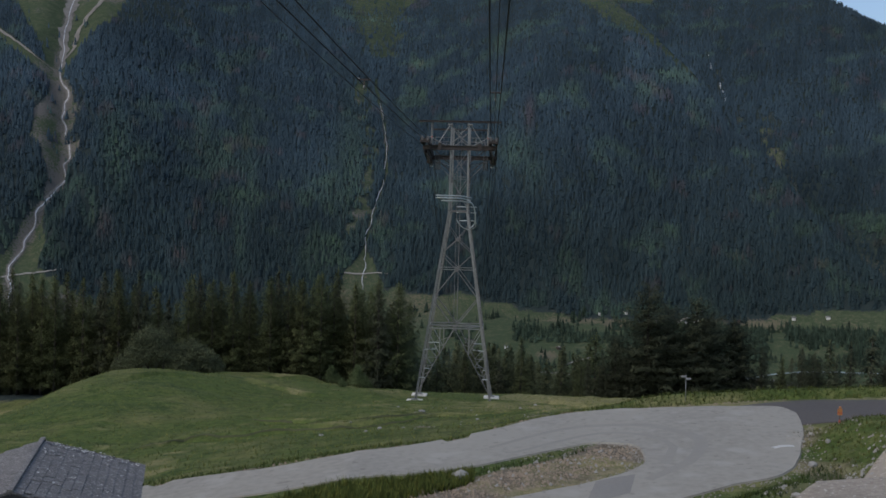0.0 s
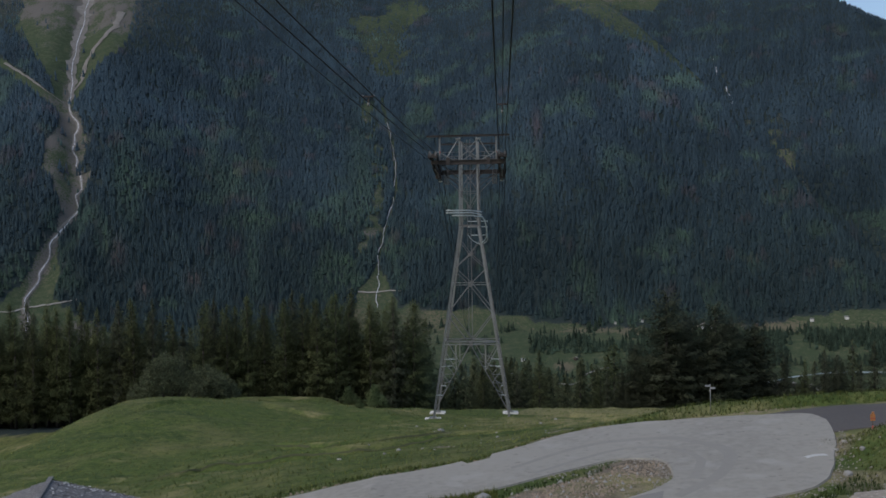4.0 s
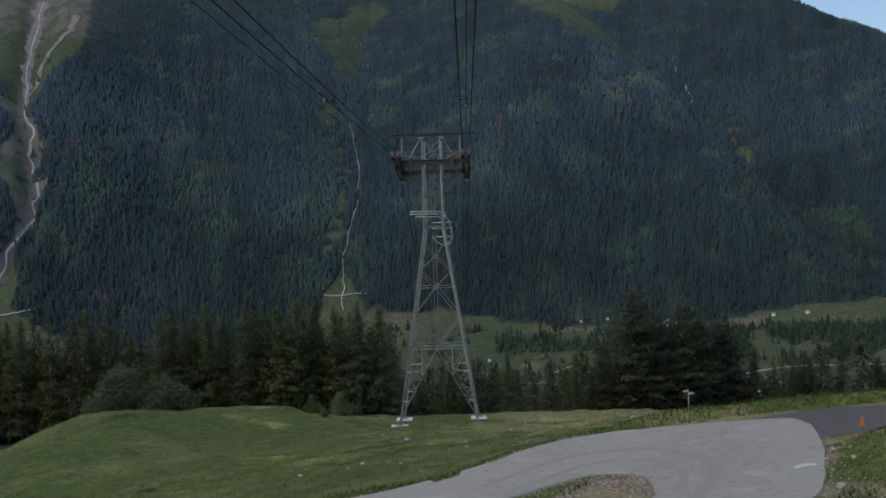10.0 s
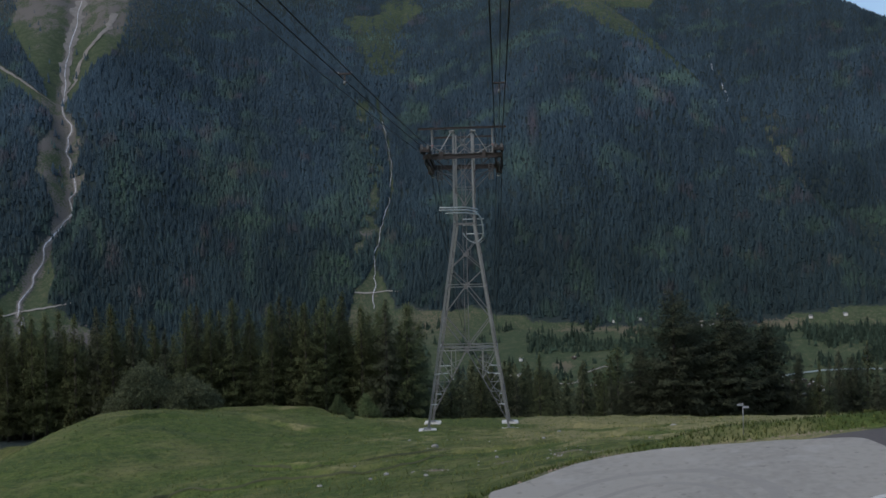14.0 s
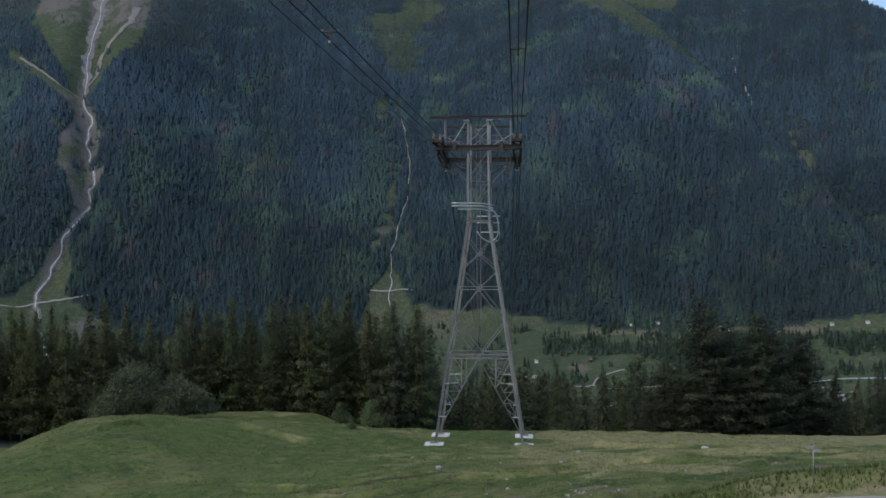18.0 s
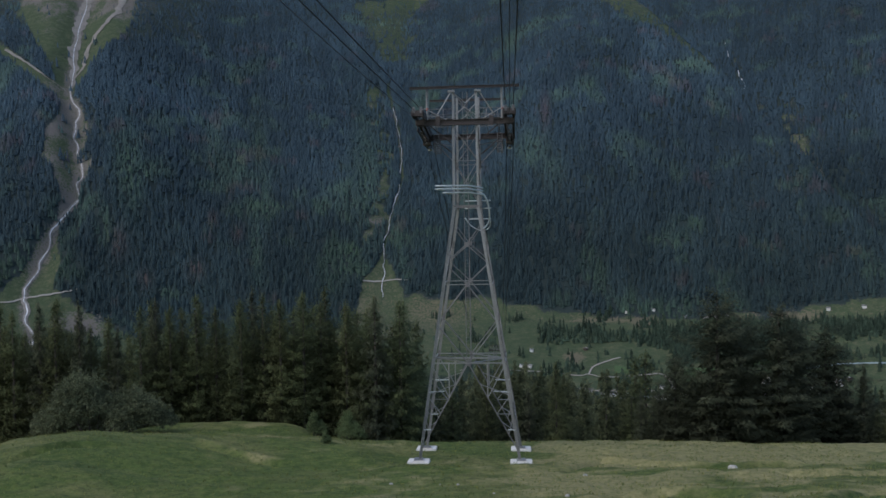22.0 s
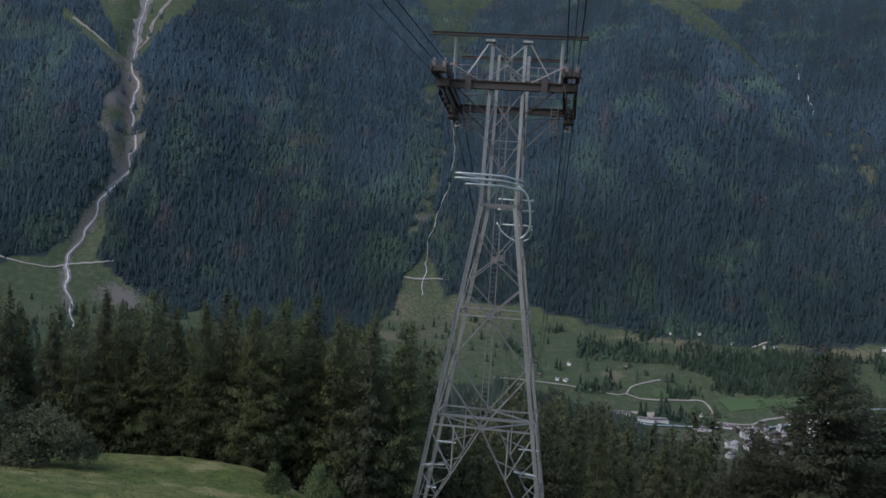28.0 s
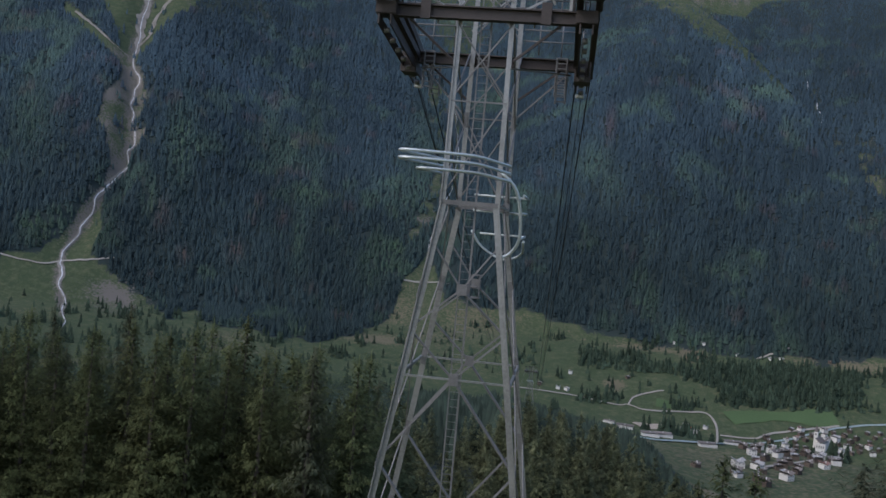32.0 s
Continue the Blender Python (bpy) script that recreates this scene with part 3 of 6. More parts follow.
def cover(x, y, z):
    """How far the land is wooded, stony or dry, from 0 to 1."""
    az, el, r = azel(x, y, z)
    n1, n2 = fbm(x, y, 120, 4), fbm(x, y, 35, 3)
    line = np.interp(az, *FOREST_EDGE)
    wood = smooth(el - line + 0.5 * n2, -0.1, 0.25) * smooth(r, 950, 1000)
    n3 = fbm(x, y, 16, 3)
    da, db = az - np.interp(el, *GULLY_A), az - np.interp(el, *GULLY_B)
    left = np.interp(el, (-6, -4.2, -3, -1, 1, 3, 4.7, 6.5, 8, 9.5, 11, 13), (6, 6, 1.6, 0.8, 0.7, 1.2, 2.1, 1.9, 0.9, 1.2, 2.2, 3.5))
    right = np.interp(el, (-6, -4.2, -3, -1, 1, 3, 4.7, 6.5, 8, 9.5, 11, 13), (5.5, 3.0, 1.5, 0.9, 0.25, 0.35, 0.85, 0.8, 0.4, 0.8, 1.6, 3))
    open_a = smooth(np.minimum(da + left, right - da) + 0.3 * n2, 0, 0.3) * (0.97 - 0.3 * smooth(n3, 0.1, 0.4) * smooth(el, -1, 2))
    side = el - np.interp(az, (-31.9, -30.6, -29.6, -28.5), (11.2, 10.3, 9.5, 8.75))
    side = smooth(side, -0.75, -0.5) * smooth(-side, -0.3, -0.15) * (az > -32.3) * (az < -28.3) * smooth(r, 1100, 1200)
    open_a = np.maximum(open_a, 0.96 * side)
    foot_b = smooth(1.75 * smooth(-el, 0.6, 4.6) - np.abs(db + 0.15) + 0.3 * n2, 0, 0.3) * (el < -0.6)
    strip_b = smooth(0.85 - np.abs(db + 1.0) + 0.7 * n2, 0, 0.6) * smooth(el, -2.5, 0) * smooth(-el, -10.5, -9) * np.clip(0.95 + 1.0 * n3, 0, 1)
    alp_b = smooth(1 - ((az + 7.8) / 2.7) ** 2 - ((el - 13.2) / 2.8) ** 2 + 0.9 * n1 + 0.4 * n3, 0, 0.6)
    open_b = np.maximum(np.maximum(foot_b, 0.9 * strip_b), np.maximum(smooth(0.22 - np.abs(db), 0, 0.15) * (el < 9.6), 0.75 * alp_b))
    ridge = np.interp(az, *RIDGE)
    slope = 0.66 + 0.03 * np.sin(az * 0.21)
    far_side = smooth(r - 1120 - (121.7 + 1120 * np.tan(np.radians(ridge))) / (slope - np.tan(np.radians(ridge))), 20, 110) * (az > -1)
    band = smooth(el - ridge + 0.35 * n2 + 0.45 * n3, -1.3, -0.7) * smooth(az, -1, 2) * smooth(-az, -14.2, -12.8) * smooth(r, 1100, 1200) * (1 - far_side)
    heath = far_side * smooth(el - np.interp(az, (5, 7, 9.4, 12, 14, 16, 20), (14.2, 14.5, 14.4, 15.2, 16.8, 18, 20)) + 0.5 * n1 + 0.4 * n3, -0.2, 0.5)
    alp = smooth(el + 0.8 * n1, 11.2, 12.6) * smooth(-az, 17, 21) + smooth(el + 0.8 * n1, 13.5, 15.5) * smooth(-az, -40, 15)
    torn = sum(s * gauss(az - k * (el - e), el, a, e, wa, we) for a, e, wa, we, k, s in ((15.5, 7.1, 0.3, 1.0, -0.3, 1.1), (17.0, 7.0, 0.8, 1.2, -0.3, 0.9), (17.7, 5.1, 0.7, 1.2, -0.4, 1.2), (18.9, 3.2, 0.35, 0.9, -0.5, 0.8), (14.1, 9.5, 0.5, 1.5, -0.35, 0.9)))
    rocky = np.clip(torn * (0.9 + 0.9 * n3), 0, 1)
    glade = smooth(1 - ((az - 23.6 + 0.9 * (el + 1)) / 1.3) ** 2 - ((el + 1.0) / 2.2) ** 2 + 0.8 * n2 + 0.3 * n3, 0, 0.5)
    wood = wood * (1 - 0.6 * glade) * (1 - open_a) * (1 - open_b) * (1 - 0.75 * np.clip(band, 0, 1)) * (1 - 0.85 * heath) * (1 - np.clip(alp, 0, 1) * 0.60) * (1 - 0.85 * rocky)
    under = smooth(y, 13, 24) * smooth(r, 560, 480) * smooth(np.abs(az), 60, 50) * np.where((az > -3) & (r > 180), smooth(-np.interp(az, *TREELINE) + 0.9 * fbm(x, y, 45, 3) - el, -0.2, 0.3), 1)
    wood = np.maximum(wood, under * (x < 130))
    stone = open_a * smooth(el, -3.6, -1.5) * smooth(-el, -10.5, -8) * np.clip(0.66 + 0.5 * n2 + 0.35 * n3 - 0.55 * smooth(da, 0.1, 0.5) * smooth(-el, -3.2, -2.5), 0, 1)
    stone = np.maximum(stone, smooth(-np.abs(da + 0.1), -0.35, -0.15) * (0.65 + 0.3 * n3) * smooth(el, -8, -6.5))
    stone = np.maximum(stone, open_b * smooth(el, -1.5, 0) * smooth(-el, -10, -8) * np.clip(0.34 + 0.7 * n3, 0, 1))
    streak = smooth(fbm(az * 34 + 9 * el, el * 2.5, 12, 3), 0.02, 0.3)
    stone = stone + 0.40 * rocky + 0.34 * heath * streak * smooth(el, 14.5, 15.5) + 0.22 * smooth(el + 2 * n1, 13.5, 15.5) * smooth(az, 2, 5) + 0.25 * band * smooth(n3, 0, 0.4)
    stone = stone + (0.72 + 0.5 * n3) * gauss(az, el, -28.2, -5.7, 2.3, 1.1) + 0.4 * smooth(el + n1, 12.5, 14.5) * smooth(-az, 20, 24)
    stone = stone + open_a * smooth(el + 2 * n2, 11.5, 13.5) * np.clip(0.25 + 1.1 * n3, 0, 0.8) * (az > -31)
    isl = smooth(-np.hypot((x - 6.2) / 2.6, y + 71.9 + 0.75 * (6.2 - x)), -3.2, -2.2) * (y < -60)
    trk = smooth(x, 15.5, 16.5) * smooth(-x, -19.5, -17.5) * smooth(-y, 64.5, 66.0) * smooth(-y, -75, -72) * (0.85 + 0.5 * fbm(x, y, 2.5, 3))
    stone = np.maximum(stone, np.where(y < -50, 1.0 * isl * (1 - 0.85 * smooth(y + 71.0 + 0.75 * (6.6 - x), -0.1, 0.6) * smooth(-x, -9.5, -7)) + 0.75 * trk + 0.4 * smooth(-y, 75, 78) * smooth(x, 12, 15), 0))
    for cx, cy in RUBBLE:
        stone = np.maximum(stone, np.where(y < 5, (0.5 + 0.5 * fbm(x, y, 1.0, 3)) * np.exp(-((x - cx) / 1.1) ** 2 - ((y - cy) / 0.8) ** 2), 0))
    edge = np.exp(-((y - road_edge(x) - 0.4) / 0.8) ** 2) * (0.7 + 0.3 * fbm(x, y, 2, 2))
    stone = np.maximum(stone, np.where(y < 0, edge, 0))
    dry = np.where(r > 450, (0.20 + 0.55 * n1) * smooth(el, 3, -3), 0.14 + 0.30 * fbm(x, y, 22, 3) + 0.60 * smooth(x, 2, 9) * smooth(y, -56, -36) + 0.22 * smooth(y, -9, -2) + 0.22 * fbm(x, y, 5, 3) + (0.35 + 0.95 * smooth(x, 0, 8)) * fbm(x / 2.5 + 80, y, 4, 4)
                   + sum((0.32 + 0.4 * fbm(x, y, 3, 2)) * np.exp(-((y - np.interp(x, px, py) - 0.6) / 0.5) ** 2) * smooth(x, px[0], px[0] + 3) * smooth(-x, -px[-1], 3 - px[-1]) for px, py in PATHS)) * (1 - wood)
    heather = smooth(y, -49, -46) * smooth(-y, 40, 43) * smooth(x, 11, 15) * (0.35 + 0.6 * fbm(x, y, 2.2, 3))
    stone = np.maximum(stone, np.where(y < -30, heather, 0))
    dry = np.maximum(dry, np.where((y < -62) & (x > 14), 0.28 + 0.5 * fbm(x, y, 3, 3), 0))
    hay = gauss(el, az, -6.1, 5.4, 0.28, 3.2) + gauss(el, az, -6.4, 8.4, 0.3, 0.8) + gauss(el, az, -8.7, 3.7, 0.35, 0.8) + gauss(el, az, -5.6, 16.0, 0.42, 3.6) + 0.7 * gauss(el, az, -7.3, -12, 0.4, 3.5)
    dry = np.maximum(dry, np.where(r > 600, np.clip(hay * 1.25, 0, 1) * (0.85 + 0.35 * n2) * (1 - wood), 0))
    # fourth channel is distance, for the haze painted into the ground
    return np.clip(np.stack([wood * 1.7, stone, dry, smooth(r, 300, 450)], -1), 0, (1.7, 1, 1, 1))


def build_ground():
    """One sheet, fine ahead of the camera and reaching the skyline."""
    az = np.radians(np.concatenate([np.arange(-180, -52, 6.0), np.arange(-52, -40, 1.0), np.arange(-40, 33, 0.22), np.arange(33, 50, 1.0), np.arange(50, 180, 6.0)]))
    rr = [1.0]
    while rr[-1] < 3300:
        rr.append(rr[-1] + (np.clip(rr[-1] * 0.0055, 0.4, 14) if 25 < rr[-1] < 118 else np.clip(rr[-1] * 0.013, 0.5, 14)))
    rr = np.array(rr)
    A, R = np.meshgrid(az, rr)
    X, Y = 4 + R * np.sin(A), -102 + R * np.cos(A)
    Z = land(X, Y)
    nr, na = A.shape
    i = (np.arange(nr - 1)[:, None] * na + np.arange(na)[None]).ravel()
    j = (np.arange(nr - 1)[:, None] * na + (np.arange(na) + 1)[None] % na).ravel()
    faces = np.stack([i, i + na, j + na, j], 1).tolist() + [list(range(na))]
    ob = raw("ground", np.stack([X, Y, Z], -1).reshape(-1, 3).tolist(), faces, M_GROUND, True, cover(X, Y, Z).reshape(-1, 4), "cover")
    tagged(ob, "green meadow slope falling into a wooded mountain valley", "ground", kind="structure")


build_ground()


def loft(name, inner, outer, n, cross, lift, material, label, kind="structure", skirt=True):
    """A surface between two lines, lying on the land."""
    a, b = spline(inner, n), spline(outer, n)
    k = np.concatenate([[0, 0.015], np.linspace(0, 1, cross)[1:-1], [0.985, 1]])[None, :, None]
    cross += 2
    p = a[:, None] * (1 - k) + b[:, None] * k
    wob = 0.20 * fbm(p[..., 0], p[..., 1], 1.6, 3)
    p[:, 0] += wob[:, 0, None]
    p[:, 1] += wob[:, 0, None]
    p[:, -2] += wob[:, -1, None]
    p[:, -1] += wob[:, -1, None]
    z = land(p[..., 0], p[..., 1]) + lift
    if skirt:
        z[:, (0, -1)] -= lift + 0.12
    v = np.concatenate([p, z[..., None]], -1).reshape(-1, 3)
    i = (np.arange(n - 1)[:, None] * cross + np.arange(cross - 1)[None]).ravel()
    f = np.stack([i, i + 1, i + cross + 1, i + cross], 1)
    return tagged(raw(name, v.tolist(), f.tolist(), material), label, name.split("_")[-1], kind=kind)


loft("road", ((-36, -84), (-20, -78), (-7.5, -74.2), (-2.2, -73.3), (3, -71.6), (6.2, -69.2), (8.6, -67.4), (9.9, -67.3), (10.7, -68.1), (10.9, -69.6), (10.4, -71.2), (9, -72.6), (5.3, -75.1), (0, -79), (-6, -84)),
     ((-38, -78), (-22, -72.6), (-10.4, -69.8), (-4, -69.4), (0.4, -68.0), (4.5, -64.6), (8.4, -60.8), (13.5, -60.3), (19.2, -61.4), (18.5, -66.4), (16.0, -72.4), (13.2, -74.2), (9.2, -77), (4, -81.5), (-2, -86.5)),
     220, 9, 0.07, M_ROAD, "pale worn asphalt hairpin road through the meadow")
loft("side_road", ((15.0, -66.6), (19.6, -65.0), (21.2, -65.0), (24, -66.2), (32, -68), (60, -70)), ((15.5, -60.9), (20.2, -59.8), (22.4, -59.9), (25, -60.3), (33, -60.5), (60, -58)), 60, 7, 0.045, M_DARKROAD, "fresh dark asphalt side road joining the hairpin")
loft("gravel_track", ((9, -83), (13.2, -79.2), (16.6, -75.6), (19.6, -72.4), (24, -71.0), (40, -72)), ((14, -90), (19, -84), (23.5, -80.5), (27, -78), (32, -77), (44, -78)), 60, 9, 0.07, M_GRAVEL, "sandy gravel track on the bank above the bend")


def ribbon(name, points, width, material, label, lift=1.0, n=60, wiggle=0.0, widen=1.0):
    """A strip on the far land through places given by bearing and height angle."""
    line = spline(points, n)
    if wiggle:
        line[:, 0] += wiggle * fbm(line[:, 1] * 40, line[:, 0] * 3, 30, 3)
    p = np.array([meet(a, e)[:2] for a, e in line])
    keep = np.concatenate([[True], np.hypot(*np.diff(p, axis=0).T) > 1.0])
    p = p[keep]
    p[1:-1] = (p[:-2] + 2 * p[1:-1] + p[2:]) / 4
    d = np.gradient(p, axis=0)
    s = np.stack([d[:, 1], -d[:, 0]], 1) / np.maximum(np.hypot(d[:, 0], d[:, 1]), 1e-6)[:, None]
    w = width * (1 + 0.6 * fbm(p[:, 0], p[:, 1], 40, 3))[:, None] * np.linspace(1, widen, len(p))[:, None]
    torn = 1 + 0.9 * (widen > 1) * fbm(p[:, 0] + 50, p[:, 1], 14, 3)[:, None]
    rows = [p - s * w / 2 * torn, p, p + s * w / 2 * (2 - torn)]
    v = np.concatenate([np.stack([q[:, 0], q[:, 1], land(q[:, 0], q[:, 1]) + lift + k], 1) for q, k in zip(rows, (0, 0.5, 0))])
    m = len(p)
    f = [(k * m + i, k * m + i + 1, (k + 1) * m + i + 1, (k + 1) * m + i) for k in (0, 1) for i in range(m - 1)]
    return tagged(raw(name, v.tolist(), f, material, True), label, name.split("_")[-1], kind="structure")


def swap(line, lo=-90, hi=90, shift=0.0):
    return [(a + shift, e) for e, a in zip(*line) if lo <= e <= hi]


ribbon("mountain_stream", swap(GULLY_A), 1.1, M_WATER, "foaming white torrent falling through a rocky gully", 1.5, 220, 0.34)
ribbon("stream_bed", swap(GULLY_A, -7, 8.6), 5.5, M_BED, "grey stony bed along the torrent", 0.9, 150, 0.34)
ribbon("stream_bed", swap(GULLY_A, 8.4), 5, M_BED, "grey scree along the upper torrent", 0.9, 70, 0.34, 4.5)
ribbon("branch_stream", ((-28.2, 9.3), (-27.3, 10.5), (-26.7, 11.9), (-25.4, 13.6), (-24.9, 14.4)), 3.5, M_BED, "pale stony side gully of the torrent", 1.5, 60, 0.3, 4.5)
ribbon("scree_gully", ((-28.5, 8.75), (-29.6, 9.5), (-30.6, 10.3), (-31.55, 10.95)), 1.3, M_BED, "narrow grey scree gully above the torrent", 1.5, 50, 0.15, 4.5)
ribbon("thin_stream", swap(GULLY_B, -4.6, 8), 0.8, M_WATER, "thin white stream down a grassy gully", 1.5, 180, 0.26)
ribbon("waterfall_stream", ((13.35, 11.2), (13.45, 10.75), (13.6, 10.3)), 1.3, M_WATER, "white waterfall in a steep wooded gorge", 2.0, 30, 0.12)
ribbon("waterfall_stream", ((14.1, 9.55), (14.25, 9.2), (14.5, 8.7), (14.55, 8.3)), 1.6, M_WATER, "white waterfall in a steep wooded gorge", 2.0, 30, 0.12)
ribbon("forest_road", ((-35, -3.5), (-32.5, -4.0), (-31.2, -3.8), (-29.5, -3.6), (-28.2, -3.4)), 2.6, M_PATH, "pale dirt road crossing the gully foot", 1.2, 40)
ribbon("forest_road", ((-10.6, -3.4), (-9.4, -3.5), (-8.2, -3.4), (-7.4, -3.45)), 2.4, M_PATH, "pale dirt road crossing the gully foot", 1.2, 30)
ribbon("river", ((3.4, -11.5), (6.0, -11.8), (8.3, -11.65), (10.2, -11.5), (12.6, -11.1), (14.4, -10.6), (15.3, -10.2), (17.0, -9.5), (18.9, -9.0), (21, -8.7), (26, -8.4)), 2.8, M_RIVER, "milky grey river on the valley floor", 0.8, 70)
ribbon("valley_road", ((-4, -9.6), (0.7, -9.7), (3.9, -10.0), (4.7, -9.9), (5.9, -10.1), (8.2, -9.9), (9.4, -9.8), (10.1, -10.4), (10.3, -11.5)), 2.4, M_PATH, "pale road along the valley meadow", 1.0, 60)
ribbon("valley_road", ((4.7, -9.9), (5.0, -9.4), (5.8, -9.05), (6.8, -8.75)), 2.6, M_PATH, "pale farm road climbing the meadow", 1.0, 30)
ribbon("valley_road", ((10.4, -11.0), (12.3, -10.9), (13.2, -10.5), (13.8, -10.3), (15.2, -9.9), (17, -9.4)), 3, M_PATH, "pale road leading to the village", 1.0, 40)
ribbon("village_street", ((12.6, -12.6), (13.8, -12.2), (14.8, -11.9), (16.2, -11.4), (17.8, -10.8)), 2.6, M_PATH, "pale street winding through the village", 1.0, 40)
ribbon("valley_road", ((12.0, -6.2), (13.0, -5.7), (14.1, -5.1)), 2.6, M_PATH, "steep farm road between chalets", 1.0, 20)


# ---- the cableway tower ----
W0, D0, WK, DK, ZK = 4.51, 3.41, 1.16, 2.5, 22.3
ZB, ZN, ZTOP = 8.44, 15.37, 32.6


FOOT = {-1: 0.0, 1: -0.6}


def leg_at(sx, sy, z):
    k = min(z / ZK, 1.0)
    return Vector((sx * (W0 + (WK - W0) * k), sy * (D0 + (DK - D0) * k), z))


def angle_shape(b, t, turn):
    pts = [(0, 0), (b, 0), (b, t), (t, t), (t, b), (0, b)]
    return [(x * turn[0], y * turn[1]) for x, y in pts]


I_BEAM = lambda w, h, t: [(-w / 2, -h / 2), (w / 2, -h / 2), (w / 2, -h / 2 + t), (t / 2, -h / 2 + t), (t / 2, h / 2 - t), (w / 2, h / 2 - t), (w / 2, h / 2), (-w / 2, h / 2), (-w / 2, h / 2 - t), (-t / 2, h / 2 - t), (-t / 2, -h / 2 + t), (-w / 2, -h / 2 + t)]


def build_tower():
    t = tagged(empty("cableway_tower"), "grey galvanised steel lattice cableway tower on a meadow", "tower", "cableway towers")
    def brace(p, q, w=0.13, m=M_BRACE, name="brace"):
        return part(name, profile(p, q, angle_shape(w * 0.56, 0.018, (1, 1)), (0.3, 1, 0.2)), m, t)
    for sx in (-1, 1):
        for sy in (-1, 1):
            # lower leg: two plates at right angles, and joint plates along it
            for name, a, b in (("lower_leg", leg_at(sx, sy, FOOT[sy]), leg_at(sx, sy, ZK)), ("upper_leg", leg_at(sx, sy, ZK - 0.15), Vector((sx * (WK - 0.06), sy * (DK - 0.12), ZTOP)))):
                big = 0.25 if name == "lower_leg" else 0.20
                leg = part(name, profile(a, b, [(x * -sx, y * sy) for x, y in ((0, 0), (big, 0), (big, 0.05), (0.05, 0.05), (0.05, big * 0.75), (0, big * 0.75))], (1, 0, 0)), M_STEEL, t)
                for z in ((3.4, ZB, 12.0, ZN, 18.8) if name == "lower_leg" else (ZK + 0.1, 26.2)):
                    k = (z - a.z) / (b.z - a.z)
                    p = a.lerp(b, k)
                    part("splice_plate", profile(p - (b - a).normalized() * 0.35, p + (b - a).normalized() * 0.35, [(x * -sx, y * sy) for x, y in ((-0.025, -0.025), (big * 0.9, -0.025), (big * 0.9, 0), (0, 0), (0, big * 0.9), (-0.025, big * 0.9))], (1, 0, 0)), M_BRACE, leg)
            part("base_plate", box(leg_at(sx, sy, 0).x - 0.4, leg_at(sx, sy, 0).y - 0.4, FOOT[sy] - 0.02, leg_at(sx, sy, 0).x + 0.4, leg_at(sx, sy, 0).y + 0.4, FOOT[sy] + 0.06, 0.01), M_STEEL, t)
    # bracing of the front and back faces
    for sy in (-1, 1):
        for z, w in ((ZB, 0.12), (ZN, 0.09), (ZK, 0.22), (26.3, 0.07)):
            part("rail", bar(leg_at(-1, sy, z), leg_at(1, sy, z), w, w * 0.8), M_STEEL if z < 20 else M_BRACE, t)
        mid_b, mid_n = Vector((0, leg_at(1, sy, ZB).y, ZB)), Vector((0, leg_at(1, sy, ZN).y, ZN))
        for p in (mid_b, mid_n):
            part("node_plate", box(p.x - 0.2, p.y - 0.05, p.z - 0.24, p.x + 0.2, p.y + 0.05, p.z + 0.24, 0.02), M_BRACE, t)
        mid_k = Vector((0, leg_at(1, sy, 18.9).y, 18.9))
        part("node_plate", box(mid_k.x - 0.22, mid_k.y - 0.05, mid_k.z - 0.22, mid_k.x + 0.22, mid_k.y + 0.05, mid_k.z + 0.22, 0.02), M_BRACE, t)
        for sx in (-1, 1):
            brace(mid_b, leg_at(sx, sy, 11.9), 0.16)
            brace(leg_at(sx, sy, 11.9), mid_n, 0.16)
            brace(mid_n, leg_at(sx, sy, 17.2))
            brace(leg_at(sx, sy, 17.2), mid_k)
            brace(mid_k, leg_at(sx, sy, 20.8), 0.1)
            # the open foot: a raking strut and short struts
            foot = leg_at(sx, sy, FOOT[sy] + 0.5)
            strut = lambda z: foot.lerp(mid_b, (z - foot.z) / (ZB - foot.z))
            brace(foot, mid_b, 0.14, M_BRACE, "raking_strut")
            for z0, z1 in ((2.4, 3.3), (4.0, 4.0), (5.6, 6.6)):
                brace(leg_at(sx, sy, z0), strut(z1), 0.11, M_STEEL)
            brace(strut(4.0), leg_at(sx, sy, 5.6), 0.11, M_STEEL)
            brace(strut(5.4), strut(5.4) + Vector((0, 0, ZB - 5.4)), 0.15, M_STEEL)
            brace(strut(5.4), leg_at(sx, sy, 8.3), 0.12, M_STEEL)
            brace(strut(2.2), leg_at(sx, sy, 4.0), 0.1, M_STEEL)
        for z0, z1 in ((22.5, 26.3), (26.3, 29.4), (29.8, 32.4)):
            brace(leg_at(-1, sy, z0), Vector((WK - 0.06, leg_at(1, sy, z1).y, z1)), 0.09)
            brace(leg_at(1, sy, z0), Vector((-WK + 0.06, leg_at(1, sy, z1).y, z1)), 0.09)
